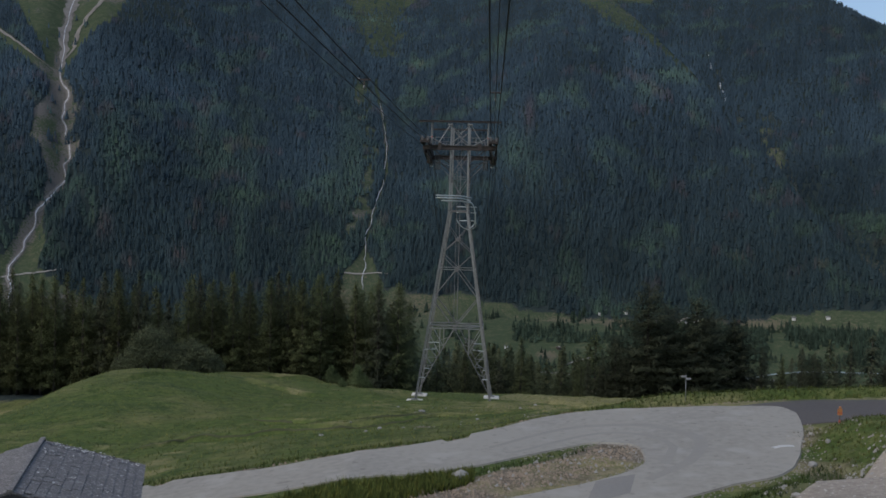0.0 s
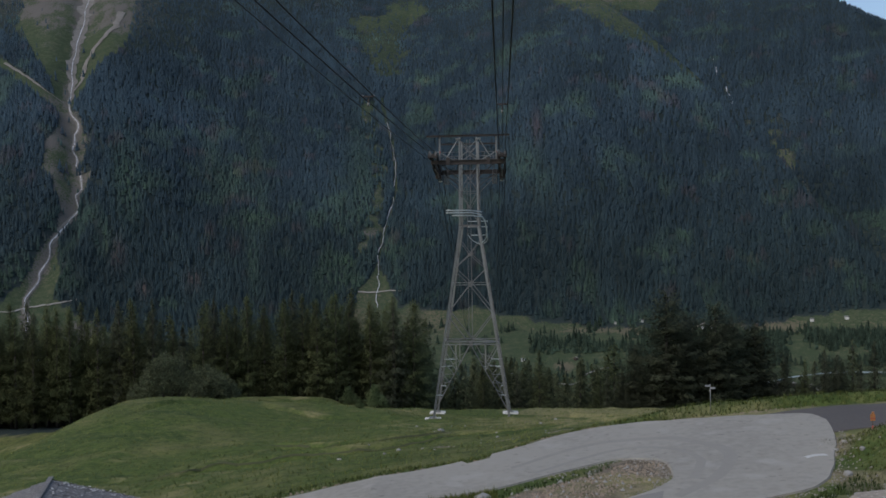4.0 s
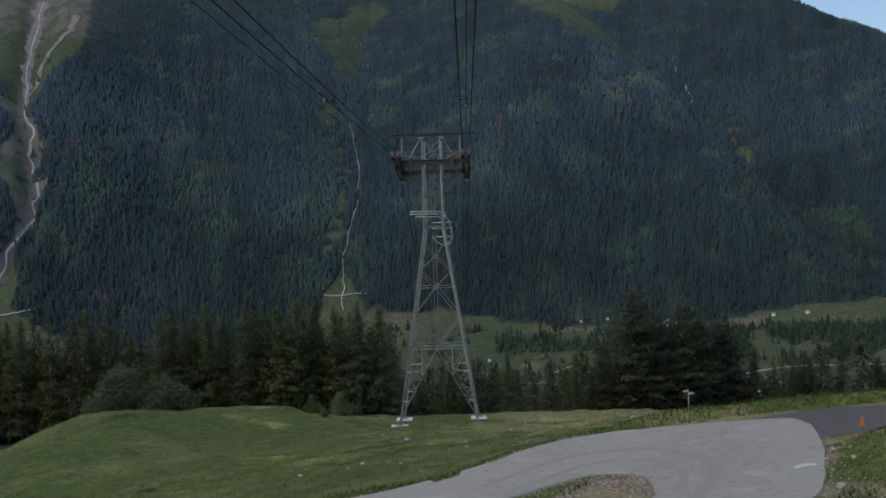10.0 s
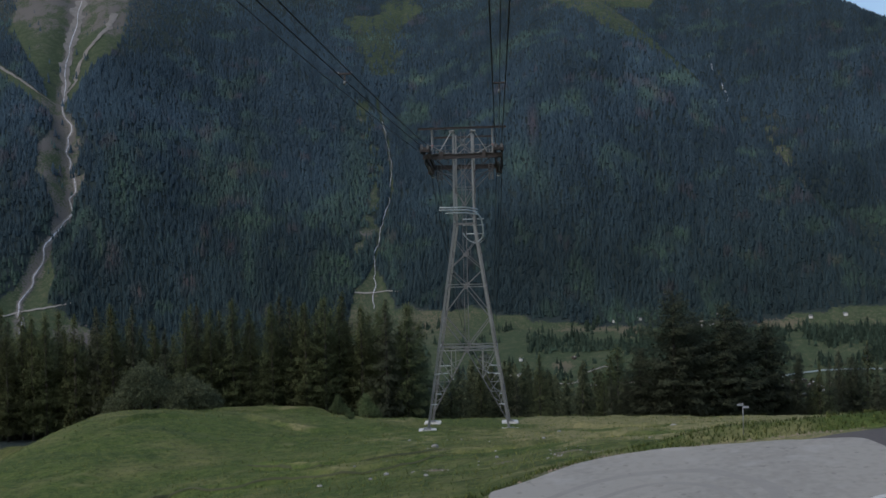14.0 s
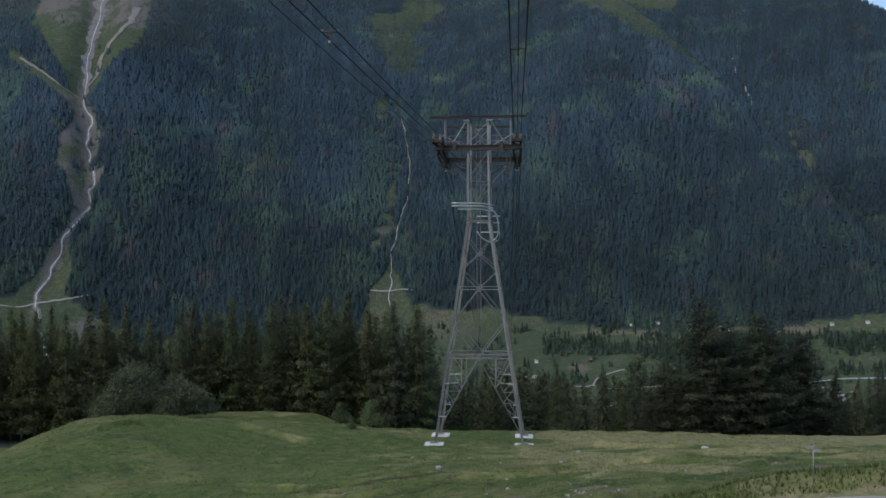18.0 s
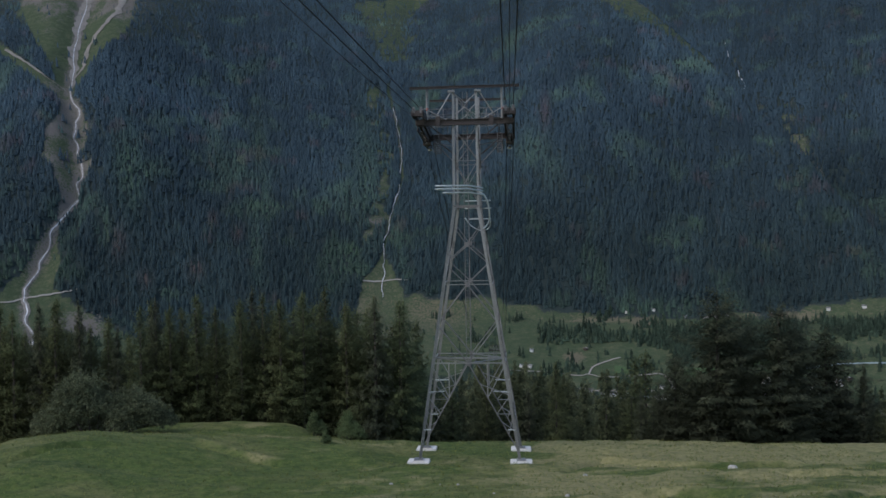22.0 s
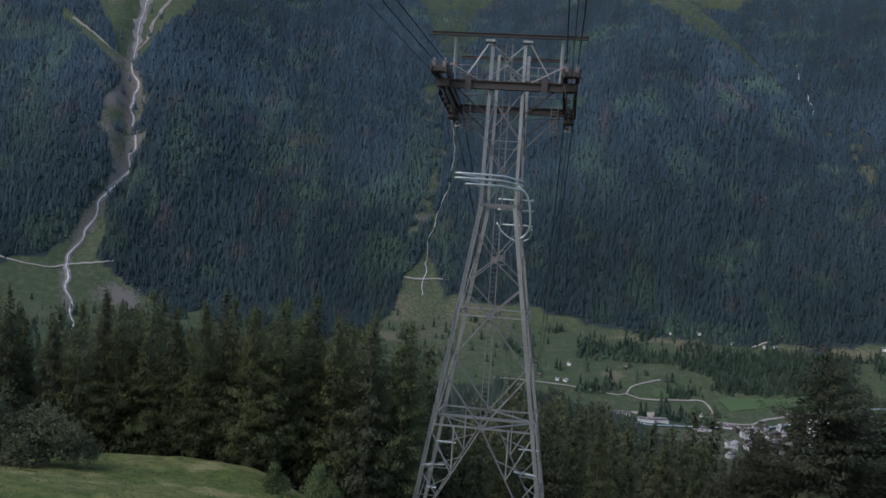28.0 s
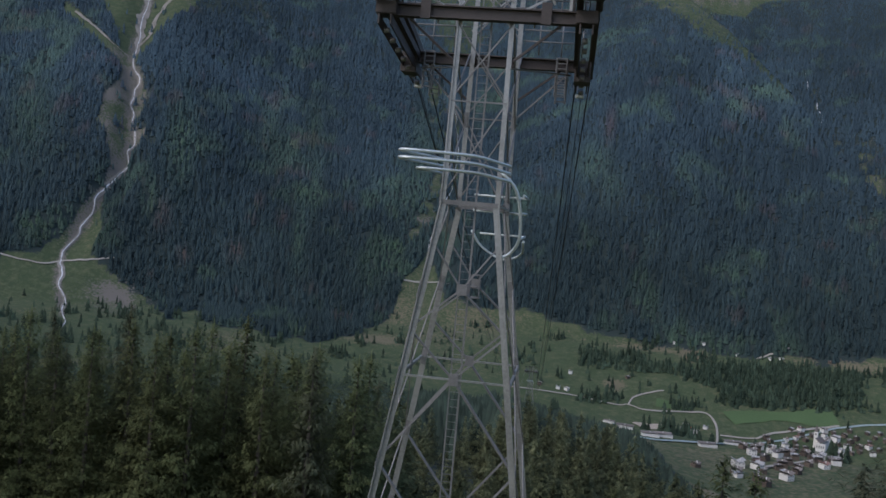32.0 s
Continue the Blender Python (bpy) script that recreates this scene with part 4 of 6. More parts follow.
    # bracing of the sides, and the level diamond
    for sx in (-1, 1):
        for z in (ZB, ZN, ZK):
            part("rail", bar(leg_at(sx, -1, z), leg_at(sx, 1, z), 0.10, 0.09), M_STEEL, t)
            part("node_plate", box(leg_at(sx, 1, z).x - 0.04, -0.2, z - 0.2, leg_at(sx, 1, z).x + 0.04, 0.2, z + 0.2, 0.02), M_BRACE, t)
        for z0, z1 in ((0.5, ZB), (ZB, ZN), (ZN, ZK)):
            zm = (z0 + z1) / 2
            mid0, mid1 = Vector((leg_at(sx, 1, z0).x, 0, z0)), Vector((leg_at(sx, 1, z1).x, 0, z1))
            for sy in (-1, 1):
                brace(mid1, leg_at(sx, sy, zm), 0.08)
                if z0 > 1:
                    brace(mid0, leg_at(sx, sy, zm), 0.08)
                else:
                    brace(leg_at(sx, -sy, 0.8), leg_at(sx, sy, zm), 0.07)
        for z0, z1 in ((22.6, 25.9), (25.9, 29.2)):
            brace(leg_at(sx, -1, z0), leg_at(sx, 1, z1), 0.1)
            brace(leg_at(sx, 1, z0), leg_at(sx, -1, z1), 0.1)
        for sy in (-1, 1):
            brace(Vector((leg_at(sx, 1, ZB).x, 0, ZB)), Vector((0, leg_at(1, sy, ZB).y, ZB)), 0.16, M_STEEL, "diamond_bar")
            part("step_bar", bar(leg_at(sx, sy, 5.9) + Vector((-sx * 0.1, 0, 0)), leg_at(sx, sy, 5.9) + Vector((-sx * 1.45, -sy * 0.25, 0.05)), 0.14, 0.08), M_RAIL, t, "pale step bar")
            part("step_bar", bar(leg_at(sx, sy, 2.6) + Vector((-sx * 0.1, 0, 0)), leg_at(sx, sy, 2.6) + Vector((-sx * 0.75, 0, 0)), 0.12, 0.08), M_RAIL, t, "pale step bar")
    part("rail", bar(Vector((-leg_at(1, 1, ZB).x, 0, ZB)), Vector((leg_at(1, 1, ZB).x, 0, ZB)), 0.2, 0.16), M_STEEL, t)
    # ladder up the middle of the front, with its rungs, and the small landing
    ladder = part("ladder", bar((-0.2, -DK + 0.25, 8.2), (-0.2, -DK + 0.35, 32.4), 0.05, 0.04), M_BRACE, t, "long steel ladder")
    part("stringer", bar((0.2, -DK + 0.25, 8.2), (0.2, -DK + 0.35, 32.4), 0.07, 0.05), M_BRACE, ladder)
    rung_mesh = None
    for i in range(80):
        z = 8.5 + 0.3 * i
        if rung_mesh is None:
            rung_mesh = part("rung", bar((-0.2, -DK + 0.28, 0), (0.2, -DK + 0.28, 0), 0.018, 0.018), M_BRACE, ladder)
            rung_mesh.location.z = z
        else:
            o = new("rung", rung_mesh.data)
            o.parent = ladder
            o.location.z = z
    for dz in (0, 0.45, 0.9):
        part("landing_rail", tube([(0.25, -DK + 0.3, 18.6 + dz), (0.62, -DK + 0.3, 18.6 + dz), (0.62, -DK + 0.9, 18.6 + dz), (0.25, -DK + 0.9, 18.6 + dz)], 0.025, 6), M_BRACE, t)
    for x in (0.25, 0.62):
        part("landing_post", bar((x, -DK + 0.3, 18.6), (x, -DK + 0.3, 19.5), 0.04), M_BRACE, t)
    # bent guide tubes round the waist
    for z, k in ((24.0, 0.97), (23.72, 0.97), (23.42, 0.74)):
        pts = spline(((-WK - 0.1, -DK + 0.4), (-2.0 * k, -DK - 1.1 * k), (-2.55 * k, -DK - 2.6 * k), (-1.6 * k, -DK - 2.75 * k), (0.3, -DK - 2.1 * k), (1.35, -DK - 0.6), (WK + 0.3, -DK + 0.1)), 28)
        part("guide_tube", tube([(x, y, z - 0.15 * smooth(x, 0.2, 1.6)) for x, y in pts], 0.06, 8), M_RAIL, t, "pale bent guide tube")
    part("guide_tube", tube([(x, y, z) for x, y, z in spline(((WK, -DK - 0.3, 23.6), (1.75, -DK - 0.1, 23.0), (2.0, -DK + 0.2, 22.0), (2.0, -DK + 0.5, 21.0), (1.6, -DK + 0.7, 20.4), (1.2, -DK + 0.6, 20.3)), 20)], 0.07, 8), M_RAIL, t, "pale bent guide tube")
    for z in (22.9, 22.2, 21.2):
        part("guide_tube", tube([(-0.4 if z > 21.5 else 0.0, DK - 0.1, z), (2.0, DK + 0.2, z), (2.05, -DK + 0.6, z - 0.1)], 0.055, 6), M_RAIL, t)
    part("guide_tube", tube(spline(((-0.4, DK, 21.3), (0.1, DK + 0.2, 20.6), (1.1, DK + 0.2, 20.1), (1.9, DK, 20.4), (2.05, 0.8, 21.0)), 16).tolist(), 0.055, 6), M_RAIL, t)
    # the head: two brown girders, struts, saddles and railings
    for y, x, z, h in ((-DK - 0.2, 4.3, 29.68, 0.5), (DK + 0.3, 4.2, 28.95, 0.5)):
        part("girder", profile((-x, y, z), (x, y, z), I_BEAM(0.4, h, 0.05), (0, 1, 0)), M_GIRDER, t, "brown painted cross girder")
    for sx in (-1, 1):
        part("girder_strut", bar((sx * 3.6, -DK - 0.2, 29.6), (sx * 3.6, DK + 0.3, 29.0), 0.25, 0.3), M_GIRDER, t)
        brace((sx * WK, -DK - 0.2, 29.7), (sx * 3.55, -DK - 0.2, 31.0), 0.14, M_STEEL)
        brace((sx * WK, -DK - 0.2, 27.6), (sx * 3.4, DK + 0.2, 28.5), 0.12)
        brace((sx * WK, DK, 26.4), (sx * 3.2, DK + 0.3, 28.5), 0.12)
        # plain plate on the girder
        part("plate", box(sx * 2.35 - 0.2, -DK - 0.47, 29.35, sx * 2.35 + 0.2, -DK - 0.43, 30.2, 0.01), M_GIRDER, t)
        for off in (-0.33, 0.33):
            # curved track-rope saddle of box section, with its end caps
            line = [(sx * 3.95 + off, y, 30.5 - 0.09 * (y + 4.6) - 0.006 * (y + 4.6) ** 2) for y in np.linspace(-4.7, 5.2, 14)]
            bm = bmesh.new()
            rings = [[bm.verts.new((x + dx, y, z + dz)) for dx, dz in ((-0.1, -0.18), (0.1, -0.18), (0.1, 0.18), (-0.1, 0.18))] for x, y, z in line]
            for a, b in zip(rings, rings[1:]):
                for k in range(4):
                    bm.faces.new((a[k], a[(k + 1) % 4], b[(k + 1) % 4], b[k]))
            bm.faces.new(rings[0][::-1])
            bm.faces.new(rings[-1])
            sd = part("saddle", bm, M_GIRDER, t, "curved brown track-rope saddle")
            part("saddle_groove", tube([(x, y, z + 0.3) for x, y, z in line], 0.06, 6), M_STEEL, sd)
            part("end_cap", box(line[0][0] - 0.13, line[0][1] - 0.1, line[0][2] - 0.2, line[0][0] + 0.13, line[0][1] + 0.25, line[0][2] + 0.24, 0.03), M_BRACE, sd, "pale weathered saddle end")
        head = part("saddle_head", box(sx * 3.95 - 0.56, -4.75, 30.05, sx * 3.95 + 0.56, -4.0, 30.55, 0.04), M_GIRDER, t, "rusty brown saddle head block")
        for dx in (-0.45, 0.45):
            part("cheek_plate", box(sx * 3.95 + dx - 0.04, -4.9, 29.95, sx * 3.95 + dx + 0.04, -2.9, 30.5, 0.01), M_GIRDER, head)
        part("guide_box", box(sx * 3.9 - 0.42, -3.1, 29.45, sx * 3.9 + 0.42, -2.2, 29.95, 0.03), M_GIRDER, t, "dark guide box below the saddle")
        part("guide_box", box(sx * 3.9 - 0.36, 2.3, 28.2, sx * 3.9 + 0.36, 3.4, 29.1, 0.03), M_GIRDER, t, "dark guide box below the saddle")
        for y0 in np.linspace(-2.6, 4.8, 7):
            part("roller", tube([(sx * 3.78, y0, 29.08 - 0.1 * (y0 + 4.6)), (sx * 4.0, y0, 29.08 - 0.1 * (y0 + 4.6))], 0.11, 10), M_BRACE, t)
        for dx in (-0.24, 0.24):
            part("roller_beam", bar((sx * 3.9 + dx, -3.2, 29.2), (sx * 3.9 + dx, 5.2, 28.35), 0.06, 0.4), M_GIRDER, t)
        part("end_lamp", box(sx * 3.85 - 0.2, 5.0, 27.95, sx * 3.85 + 0.2, 5.2, 28.1, 0.02), M_WHITE, t, "white end block of the rope guide")
        # hanging cage below the saddle
        for x in (sx * 3.2, sx * 2.75):
            for y in (2.4, 4.4):
                part("cage_post", bar((x, y, 29.2), (x, y, 27.5), 0.06), M_BRACE, t)
        for z in np.linspace(27.6, 29.2, 8):
            part("cage_rung", bar((sx * 3.2, 2.4, z), (sx * 2.75, 2.4, z), 0.04), M_BRACE, t)
            part("cage_rung", bar((sx * 3.2, 4.4, z), (sx * 2.75, 4.4, z), 0.04), M_BRACE, t)
        for x in (2.0, 3.3):
            part("head_post", bar((sx * x, -DK - 0.1, 29.7 if x > 3 else 32.9), (sx * x, -DK - 0.1, 32.7), 0.16 if x > 3 else 0.1), M_STEEL, t)
        brace((sx * WK, -DK - 0.1, 32.5), (sx * 2.6, -DK - 0.1, 30.2), 0.16, M_STEEL)
        brace((sx * WK, -DK, 27.9), (sx * 3.0, -DK - 0.15, 29.42), 0.16, M_GIRDER, "knee_brace")
        brace((sx * WK, DK, 27.2), (sx * 3.0, DK + 0.2, 28.7), 0.16, M_GIRDER, "knee_brace")
        part("insulator", tube([(sx * 3.3, -DK - 0.1, 30.75), (sx * 3.3, -DK - 0.1, 31.0)], 0.10, 8), M_RED, t, "small dull red insulator")
        part("cap_plate", box(sx * WK - 0.3, -DK - 0.3, 32.35, sx * WK + 0.3, -DK + 0.2, 32.5, 0.02), M_STEEL, t)
        for y in (-DK, DK):
            for z in (29.9, 30.4, 30.9):
                part("hand_rail", tube([(sx * 1.2, y, z), (sx * 3.9, y, z)], 0.03, 6), M_BRACE, t)
            for x in (1.9, 2.9, 3.8):
                part("rail_post", tube([(sx * x, y, 29.3), (sx * x, y, 30.9)], 0.03, 6), M_BRACE, t)
        part("walkway", box(sx * 1.1 if sx > 0 else -3.6, -DK + 0.05, 30.06, 3.6 if sx > 0 else -1.1, -DK + 0.6, 30.1), M_BRACE, t, "grated steel walkway")
    part("top_beam", profile((-4.83, -DK - 0.3, 32.75), (4.83, -DK - 0.3, 32.75), I_BEAM(0.2, 0.22, 0.03), (0, 1, 0)), M_GIRDER, t, "dark crane beam along the top")
    part("top_beam", profile((-3.6, DK + 0.2, 32.4), (3.6, DK + 0.2, 32.4), I_BEAM(0.16, 0.2, 0.03), (0, 1, 0)), M_GIRDER, t)
    for y in (-DK, DK):
        brace((-WK, y, 32.4), (0, y, 31.4), 0.1, M_STEEL)
        brace((WK, y, 32.4), (0, y, 31.4), 0.1, M_STEEL)
        brace((-WK, y, 30.2), (0, y, 31.0), 0.1, M_STEEL)
        brace((WK, y, 30.2), (0, y, 31.0), 0.1, M_STEEL)
    return t


tower = build_tower()
for sx in (-1, 1):
    for sy in (-1, 1):
        p = leg_at(sx, sy, 0)
        b = tagged(empty("concrete_footing"), "pale concrete footing block under a tower leg", "footing", "tower footings")
        part("block", box(-0.95, -0.75, -1.3, 0.95, 0.75, 0.0, 0.05), M_CONCRETE, b)
        part("pad", box(-0.55, -0.5, 0.0, 0.55, 0.5, 0.06, 0.02), M_CONCRETE, b)
        b.matrix_world = pose(p.x, p.y + 0.1 * sy, FOOT[sy] - 0.08)
far_spot = meet(-1.6, -11.0)
far_az = math.radians(-1.6)
far_d = 600.0
tx, ty = EYE[0] + far_d * math.sin(far_az), EYE[1] + far_d * math.cos(far_az)
tower_b = copy_thing(tower, pose(tx, ty, float(land(tx, ty)) - 0.3))
tower_b["label"] = "distant grey steel lattice cableway tower above the forest"


# ---- ropes ----
def rope(name, pts, r, label):
    t = tube(pts, r, 6)
    ob = part(name, t, M_ROPE, None)
    return tagged(ob, label, "rope", "cableway ropes")


def sagging(a, b, sag, n=40):
    a, b = np.array(a), np.array(b)
    k = np.linspace(0, 1, n)[:, None]
    p = a * (1 - k) + b * k
    p[:, 2] -= sag * 4 * (k * (1 - k))[:, 0]
    return p.tolist()


FAR_TOP = float(land(tx, ty)) + 30.0
for sx, x0 in ((-1, -3.95), (1, 3.95)):
    station, lift, dip = (4.8, 26.4, 0.5) if sx > 0 else (-1.65, 26.6, 0.4)
    for off in (-0.33, 0.33):
        rope("track_rope", sagging((station + off * 0.9, -118, lift), (x0 + off, -4.7, 30.68), dip), 0.030, "dark steel track rope of the cableway")
        rope("track_rope", sagging((x0 + off, 5.2, 29.0), (tx + x0 + off, ty, FAR_TOP), 14, 70), 0.032, "dark steel track rope of the cableway")
    rope("haul_rope", sagging((station, -118, lift - 0.4), (x0, -4.0, 29.7), dip + 0.2), 0.016, "thin dark haul rope below the track ropes")
    rope("haul_rope", sagging((x0, 5.2, 28.4), (tx + x0, ty, FAR_TOP - 1), 16, 60), 0.016, "thin dark haul rope below the track ropes")
    y = -54.5 if sx > 0 else -58.0
    k = (y + 118) / 113.3
    cx, cz = station * (1 - k) + x0 * k, lift * (1 - k) + 30.68 * k - dip * 4 * k * (1 - k)
    c = tagged(empty("rope_carrier"), "small dark steel carrier clamped on the track ropes", "carrier", "rope carriers")
    part("frame", box(-0.34, -0.06, -0.04, 0.34, 0.06, 0.04, 0.01), M_GIRDER, c)
    part("hanger", box(-0.04, -0.04, -0.42, 0.04, 0.04, -0.03, 0.01), M_GIRDER, c)
    part("wheel", tube([(-0.05, 0, -0.42), (0.05, 0, -0.42)], 0.10, 10), M_STEEL, c)
    for dx in (-0.3, 0.3):
        part("clamp", box(dx - 0.04, -0.1, 0.0, dx + 0.04, 0.1, 0.08, 0.01), M_STEEL, c)
    c.matrix_world = pose(cx, y, cz)


# ---- the hut ----
def build_hut():
    h = tagged(empty("hut"), "small hut with a lichen-spotted grey slate roof beside the road", "hut")
    L, half, rise, eave, Y0 = 7.0, 3.13, 0.99, 2.6, 1.23
    part("wall", box(-half + 0.3, Y0 + 0.2, -0.3, half - 0.3, L - 0.2, eave), M_PLASTER, h)
    for y in (Y0 + 0.3, L - 0.3):
        part("gable", profile((0, y - 0.1, 0), (0, y + 0.1, 0), [(-half + 0.3, eave), (half - 0.3, eave), (0, eave + rise - 0.2)], (1, 0, 0)), M_PLASTER, h)
    for x in (-1.2, 0.6):
        win = part("window", box(x - 0.5, Y0 + 0.15, 1.1, x + 0.5, Y0 + 0.19, 2.3, 0.01), M_DARK, h)
        part("window_frame", box(x - 0.58, Y0 + 0.12, 1.02, x + 0.58, Y0 + 0.15, 1.10), M_WOOD, win)
        part("window_frame", box(x - 0.58, Y0 + 0.12, 2.30, x + 0.58, Y0 + 0.15, 2.38), M_WOOD, win)
    for sx in (-1, 1):
        part("verge_board", bar((0, Y0, eave + rise - 0.17), (sx * half, Y0, eave - 0.17), 0.04, 0.13), M_DARK, h)
    rng = random.Random(3)
    slate = {}
    for sx in (-1, 1):
        roof = part("roof", profile((0, Y0, 0), (0, L, 0), [(0, eave + rise - 0.08), (sx * half, eave - 0.08), (sx * half, eave - 0.16), (0, eave + rise - 0.18)], (-1, 0, 0)), M_SLATE, h)
        if abs(roof.data.vertices[1].co.x - sx * half) > 0.1:
            for v in roof.data.vertices:
                v.co.x = -v.co.x
        cell = math.hypot(half, rise) / 12
        tilt = math.atan2(rise, half)
        if not slate:
            for k in range(3):
                bm = box(-0.17, -0.225, 0, 0.17, 0.225, 0.014)
                me = bpy.data.meshes.new("slate")
                for v in bm.verts:
                    v.co.x += rng.uniform(-0.012, 0.012)
                    v.co.y += rng.uniform(-0.012, 0.012)
                bm.to_mesh(me)
                bm.free()
                me.materials.append(M_SLATE)
                slate[k] = me
        for row in range(12 if sx > 0 else 6):
            for col in range(14):
                s = (row + 0.5) * cell
                o = new("slate", slate[0 if rng.random() < 0.10 else rng.choice((1, 2))])
                o.parent = roof
                o.matrix_basis = pose(sx * s * math.cos(tilt), Y0 + 0.2 + col * 0.39 + (0.195 * (row % 2)) + rng.uniform(-0.05, 0.05), eave + rise - s * math.sin(tilt) - 0.06 + rng.uniform(0, 0.012), rng.uniform(-1.5, 1.5), sx * math.degrees(tilt) - sx * 3, rng.uniform(-3, 3))
        # lichen patches
    for k in range(420):
        s, y = rng.uniform(0.1, 3.15), rng.choice((rng.uniform(Y0 + 0.1, L - 0.1), rng.uniform(L - 0.6, L - 0.05)))
        r = 0.010 + 0.034 * rng.random() ** 2.2
        bm = bmesh.new()
        bmesh.ops.create_circle(bm, cap_ends=True, segments=7, radius=r)
        for v in bm.verts:
            v.co.x *= rng.uniform(0.6, 1.4)
        o = part("lichen", bm, M_LICHEN, h)
        o.matrix_basis = pose(s * math.cos(0.306), y, eave + rise - s * math.sin(0.306) - 0.012, 0, 17.5, rng.uniform(0, 360))
    part("ridge_cap", bar((0, Y0 - 0.05, eave + rise - 0.01), (0, L + 0.05, eave + rise - 0.02), 0.14, 0.05), M_SLATE, h, "dull metal ridge cap")
    part("verge_board", bar((0, L, eave + rise - 0.15), (half, L, eave - 0.15), 0.04, 0.16), M_WOOD, h)
    part("door", box(-half + 0.26, 3.0, -0.2, -half + 0.3, 3.9, 1.8), M_WOOD, h)
    return h


hut = build_hut()
hut.matrix_world = pose(-7.44, -85.22, 9.66, 0, 0, 20.2)


# ---- sign, marker, stones ----
def build_sign(x, y):
    s = tagged(empty("hiking_signpost"), "thin grey metal hiking signpost with two small boards", "signpost")
    part("pole", tube([(0, 0, -0.3), (0, 0, 1.5)], 0.02, 8), M_STEEL, s)
    for z, d in ((1.34, 1), (1.46, -1)):
        part("board", profile((0, -0.02, z), (0, 0.02, z), [(0.0, 0.0), (d * 0.24, 0.0), (d * 0.30, 0.05), (d * 0.24, 0.1), (0.0, 0.1)], (1, 0, 0)), M_PALEROOF, s, "small pale arrow board")
    s.matrix_world = pose(x, y, float(land(x, y)), 0, 0, 12)


build_sign(15.0, -58.3)
mk = tagged(empty("road_marker"), "orange and red roadside marker with a warning lamp", "marker")
part("pole", tube([(0, 0, -0.2), (0, 0, 0.95)], 0.03, 8), M_WOOD, mk)
part("board", box(-0.13, -0.03, 0.55, 0.13, 0.0, 0.9, 0.01), M_ORANGE, mk)
part("stripe", box(-0.13, -0.04, 0.66, 0.13, -0.028, 0.71, 0.004), M_RED, mk)
part("band", tube([(0, 0, 0.1), (0, 0, 0.3)], 0.045, 8), M_RED, mk)
part("lamp", tube([(0.02, 0, 0.9), (0.02, 0, 1.02)], 0.06, 10), M_ORANGE, mk, "orange warning lamp")
mk.matrix_world = pose(19.6, -67.4, float(land(19.6, -67.4)) - 0.05) @ Matrix.Diagonal((0.8, 0.8, 0.8, 1))

for i, (inner, outer) in enumerate((
        (((4.6, -68.2), (8.2, -64.6), (11.6, -64.4), (13.4, -67.0), (12.6, -70.2), (10.4, -72.9)), ((4.5, -67.9), (8.1, -64.2), (11.8, -63.9), (13.9, -66.9), (13.0, -70.5), (10.6, -73.3))),
        (((5.6, -69.0), (8.9, -66.0), (11.2, -66.0), (12.2, -68.2), (11.4, -70.8)), ((5.5, -68.8), (8.8, -65.7), (11.4, -65.6), (12.6, -68.2), (11.7, -71.1))))):
    loft("tyre_mark", inner, outer, 50, 3, 0.076, M_WORN, "faint dark tyre mark round the bend", skirt=False)
loft("asphalt_patch", ((7.9, -75.9), (9.0, -75.1), (9.6, -74.7)), ((8.6, -73.1), (9.4, -72.6), (10.2, -72.3)), 14, 4, 0.084, M_PATCH, "darker rectangular asphalt repair on the lower lane", skirt=False)
paint = loft("paint_mark", ((16.35, -69.3), (16.7, -69.1), (17.2, -69.15)), ((16.3, -69.0), (16.75, -68.8), (17.15, -68.85)), 12, 3, 0.080, M_PAINTMARK, "worn white paint mark on the asphalt", skirt=False)
# dark strips in the ruts: trodden earth with painted shade
for px, py in (PATHS[0], PATHS[2]):
    loft("footpath", tuple((x, y - 0.13) for x, y in zip(px, py)), tuple((x, y + 0.03) for x, y in zip(px, py)), 120, 3, 0.05, M_SHADED_SOIL, "narrow trodden earth path across the meadow, its rut's shade painted in", skirt=False)
ROCK = []
for k in range(4):
    bm = bmesh.new()
    bmesh.ops.create_icosphere(bm, subdivisions=2, radius=0.5)
    for v in bm.verts:
        v.co *= 1 + 0.35 * noise.noise(v.co * 2.2 + Vector((k * 9, 0, 0)))
        v.co.z *= 0.65
    me = bpy.data.meshes.new("boulder")
    bm.to_mesh(me)
    bm.free()
    me.materials.append(M_STONE)
    ROCK.append(me)
rng = random.Random(11)


def boulder(x, y, size, label="pale grey boulder lying in the grass"):
    o = tagged(new("boulder", ROCK[rng.randrange(4)]), label, "boulder", "boulders")
    o.matrix_world = pose(x, y, float(land(x, y)) + 0.12 * size, 0, 0, rng.uniform(0, 360)) @ Matrix.Diagonal((size, size * rng.uniform(0.7, 1.1), size, 1))


boulder(3.5, -72.6, 0.7, "whitish boulder on the gravel island")
boulder(-1.7, -27.5, 0.6)
boulder(19.9, -14.8, 0.8)
for k in range(16):
    boulder(rng.uniform(-8, 9), rng.uniform(-48, -18), rng.uniform(0.15, 0.4))
for k in range(5):
    boulder(rng.uniform(16.8, 18.4), rng.uniform(-72, -67), rng.uniform(0.15, 0.38), "pale boulder on the road bank")
for k in range(6):
    boulder(14.2 + k * 1.0, -78.0 + k * 0.95 + rng.uniform(-0.3, 0.3), rng.uniform(0.15, 0.42), "pale boulder edging the gravel track")


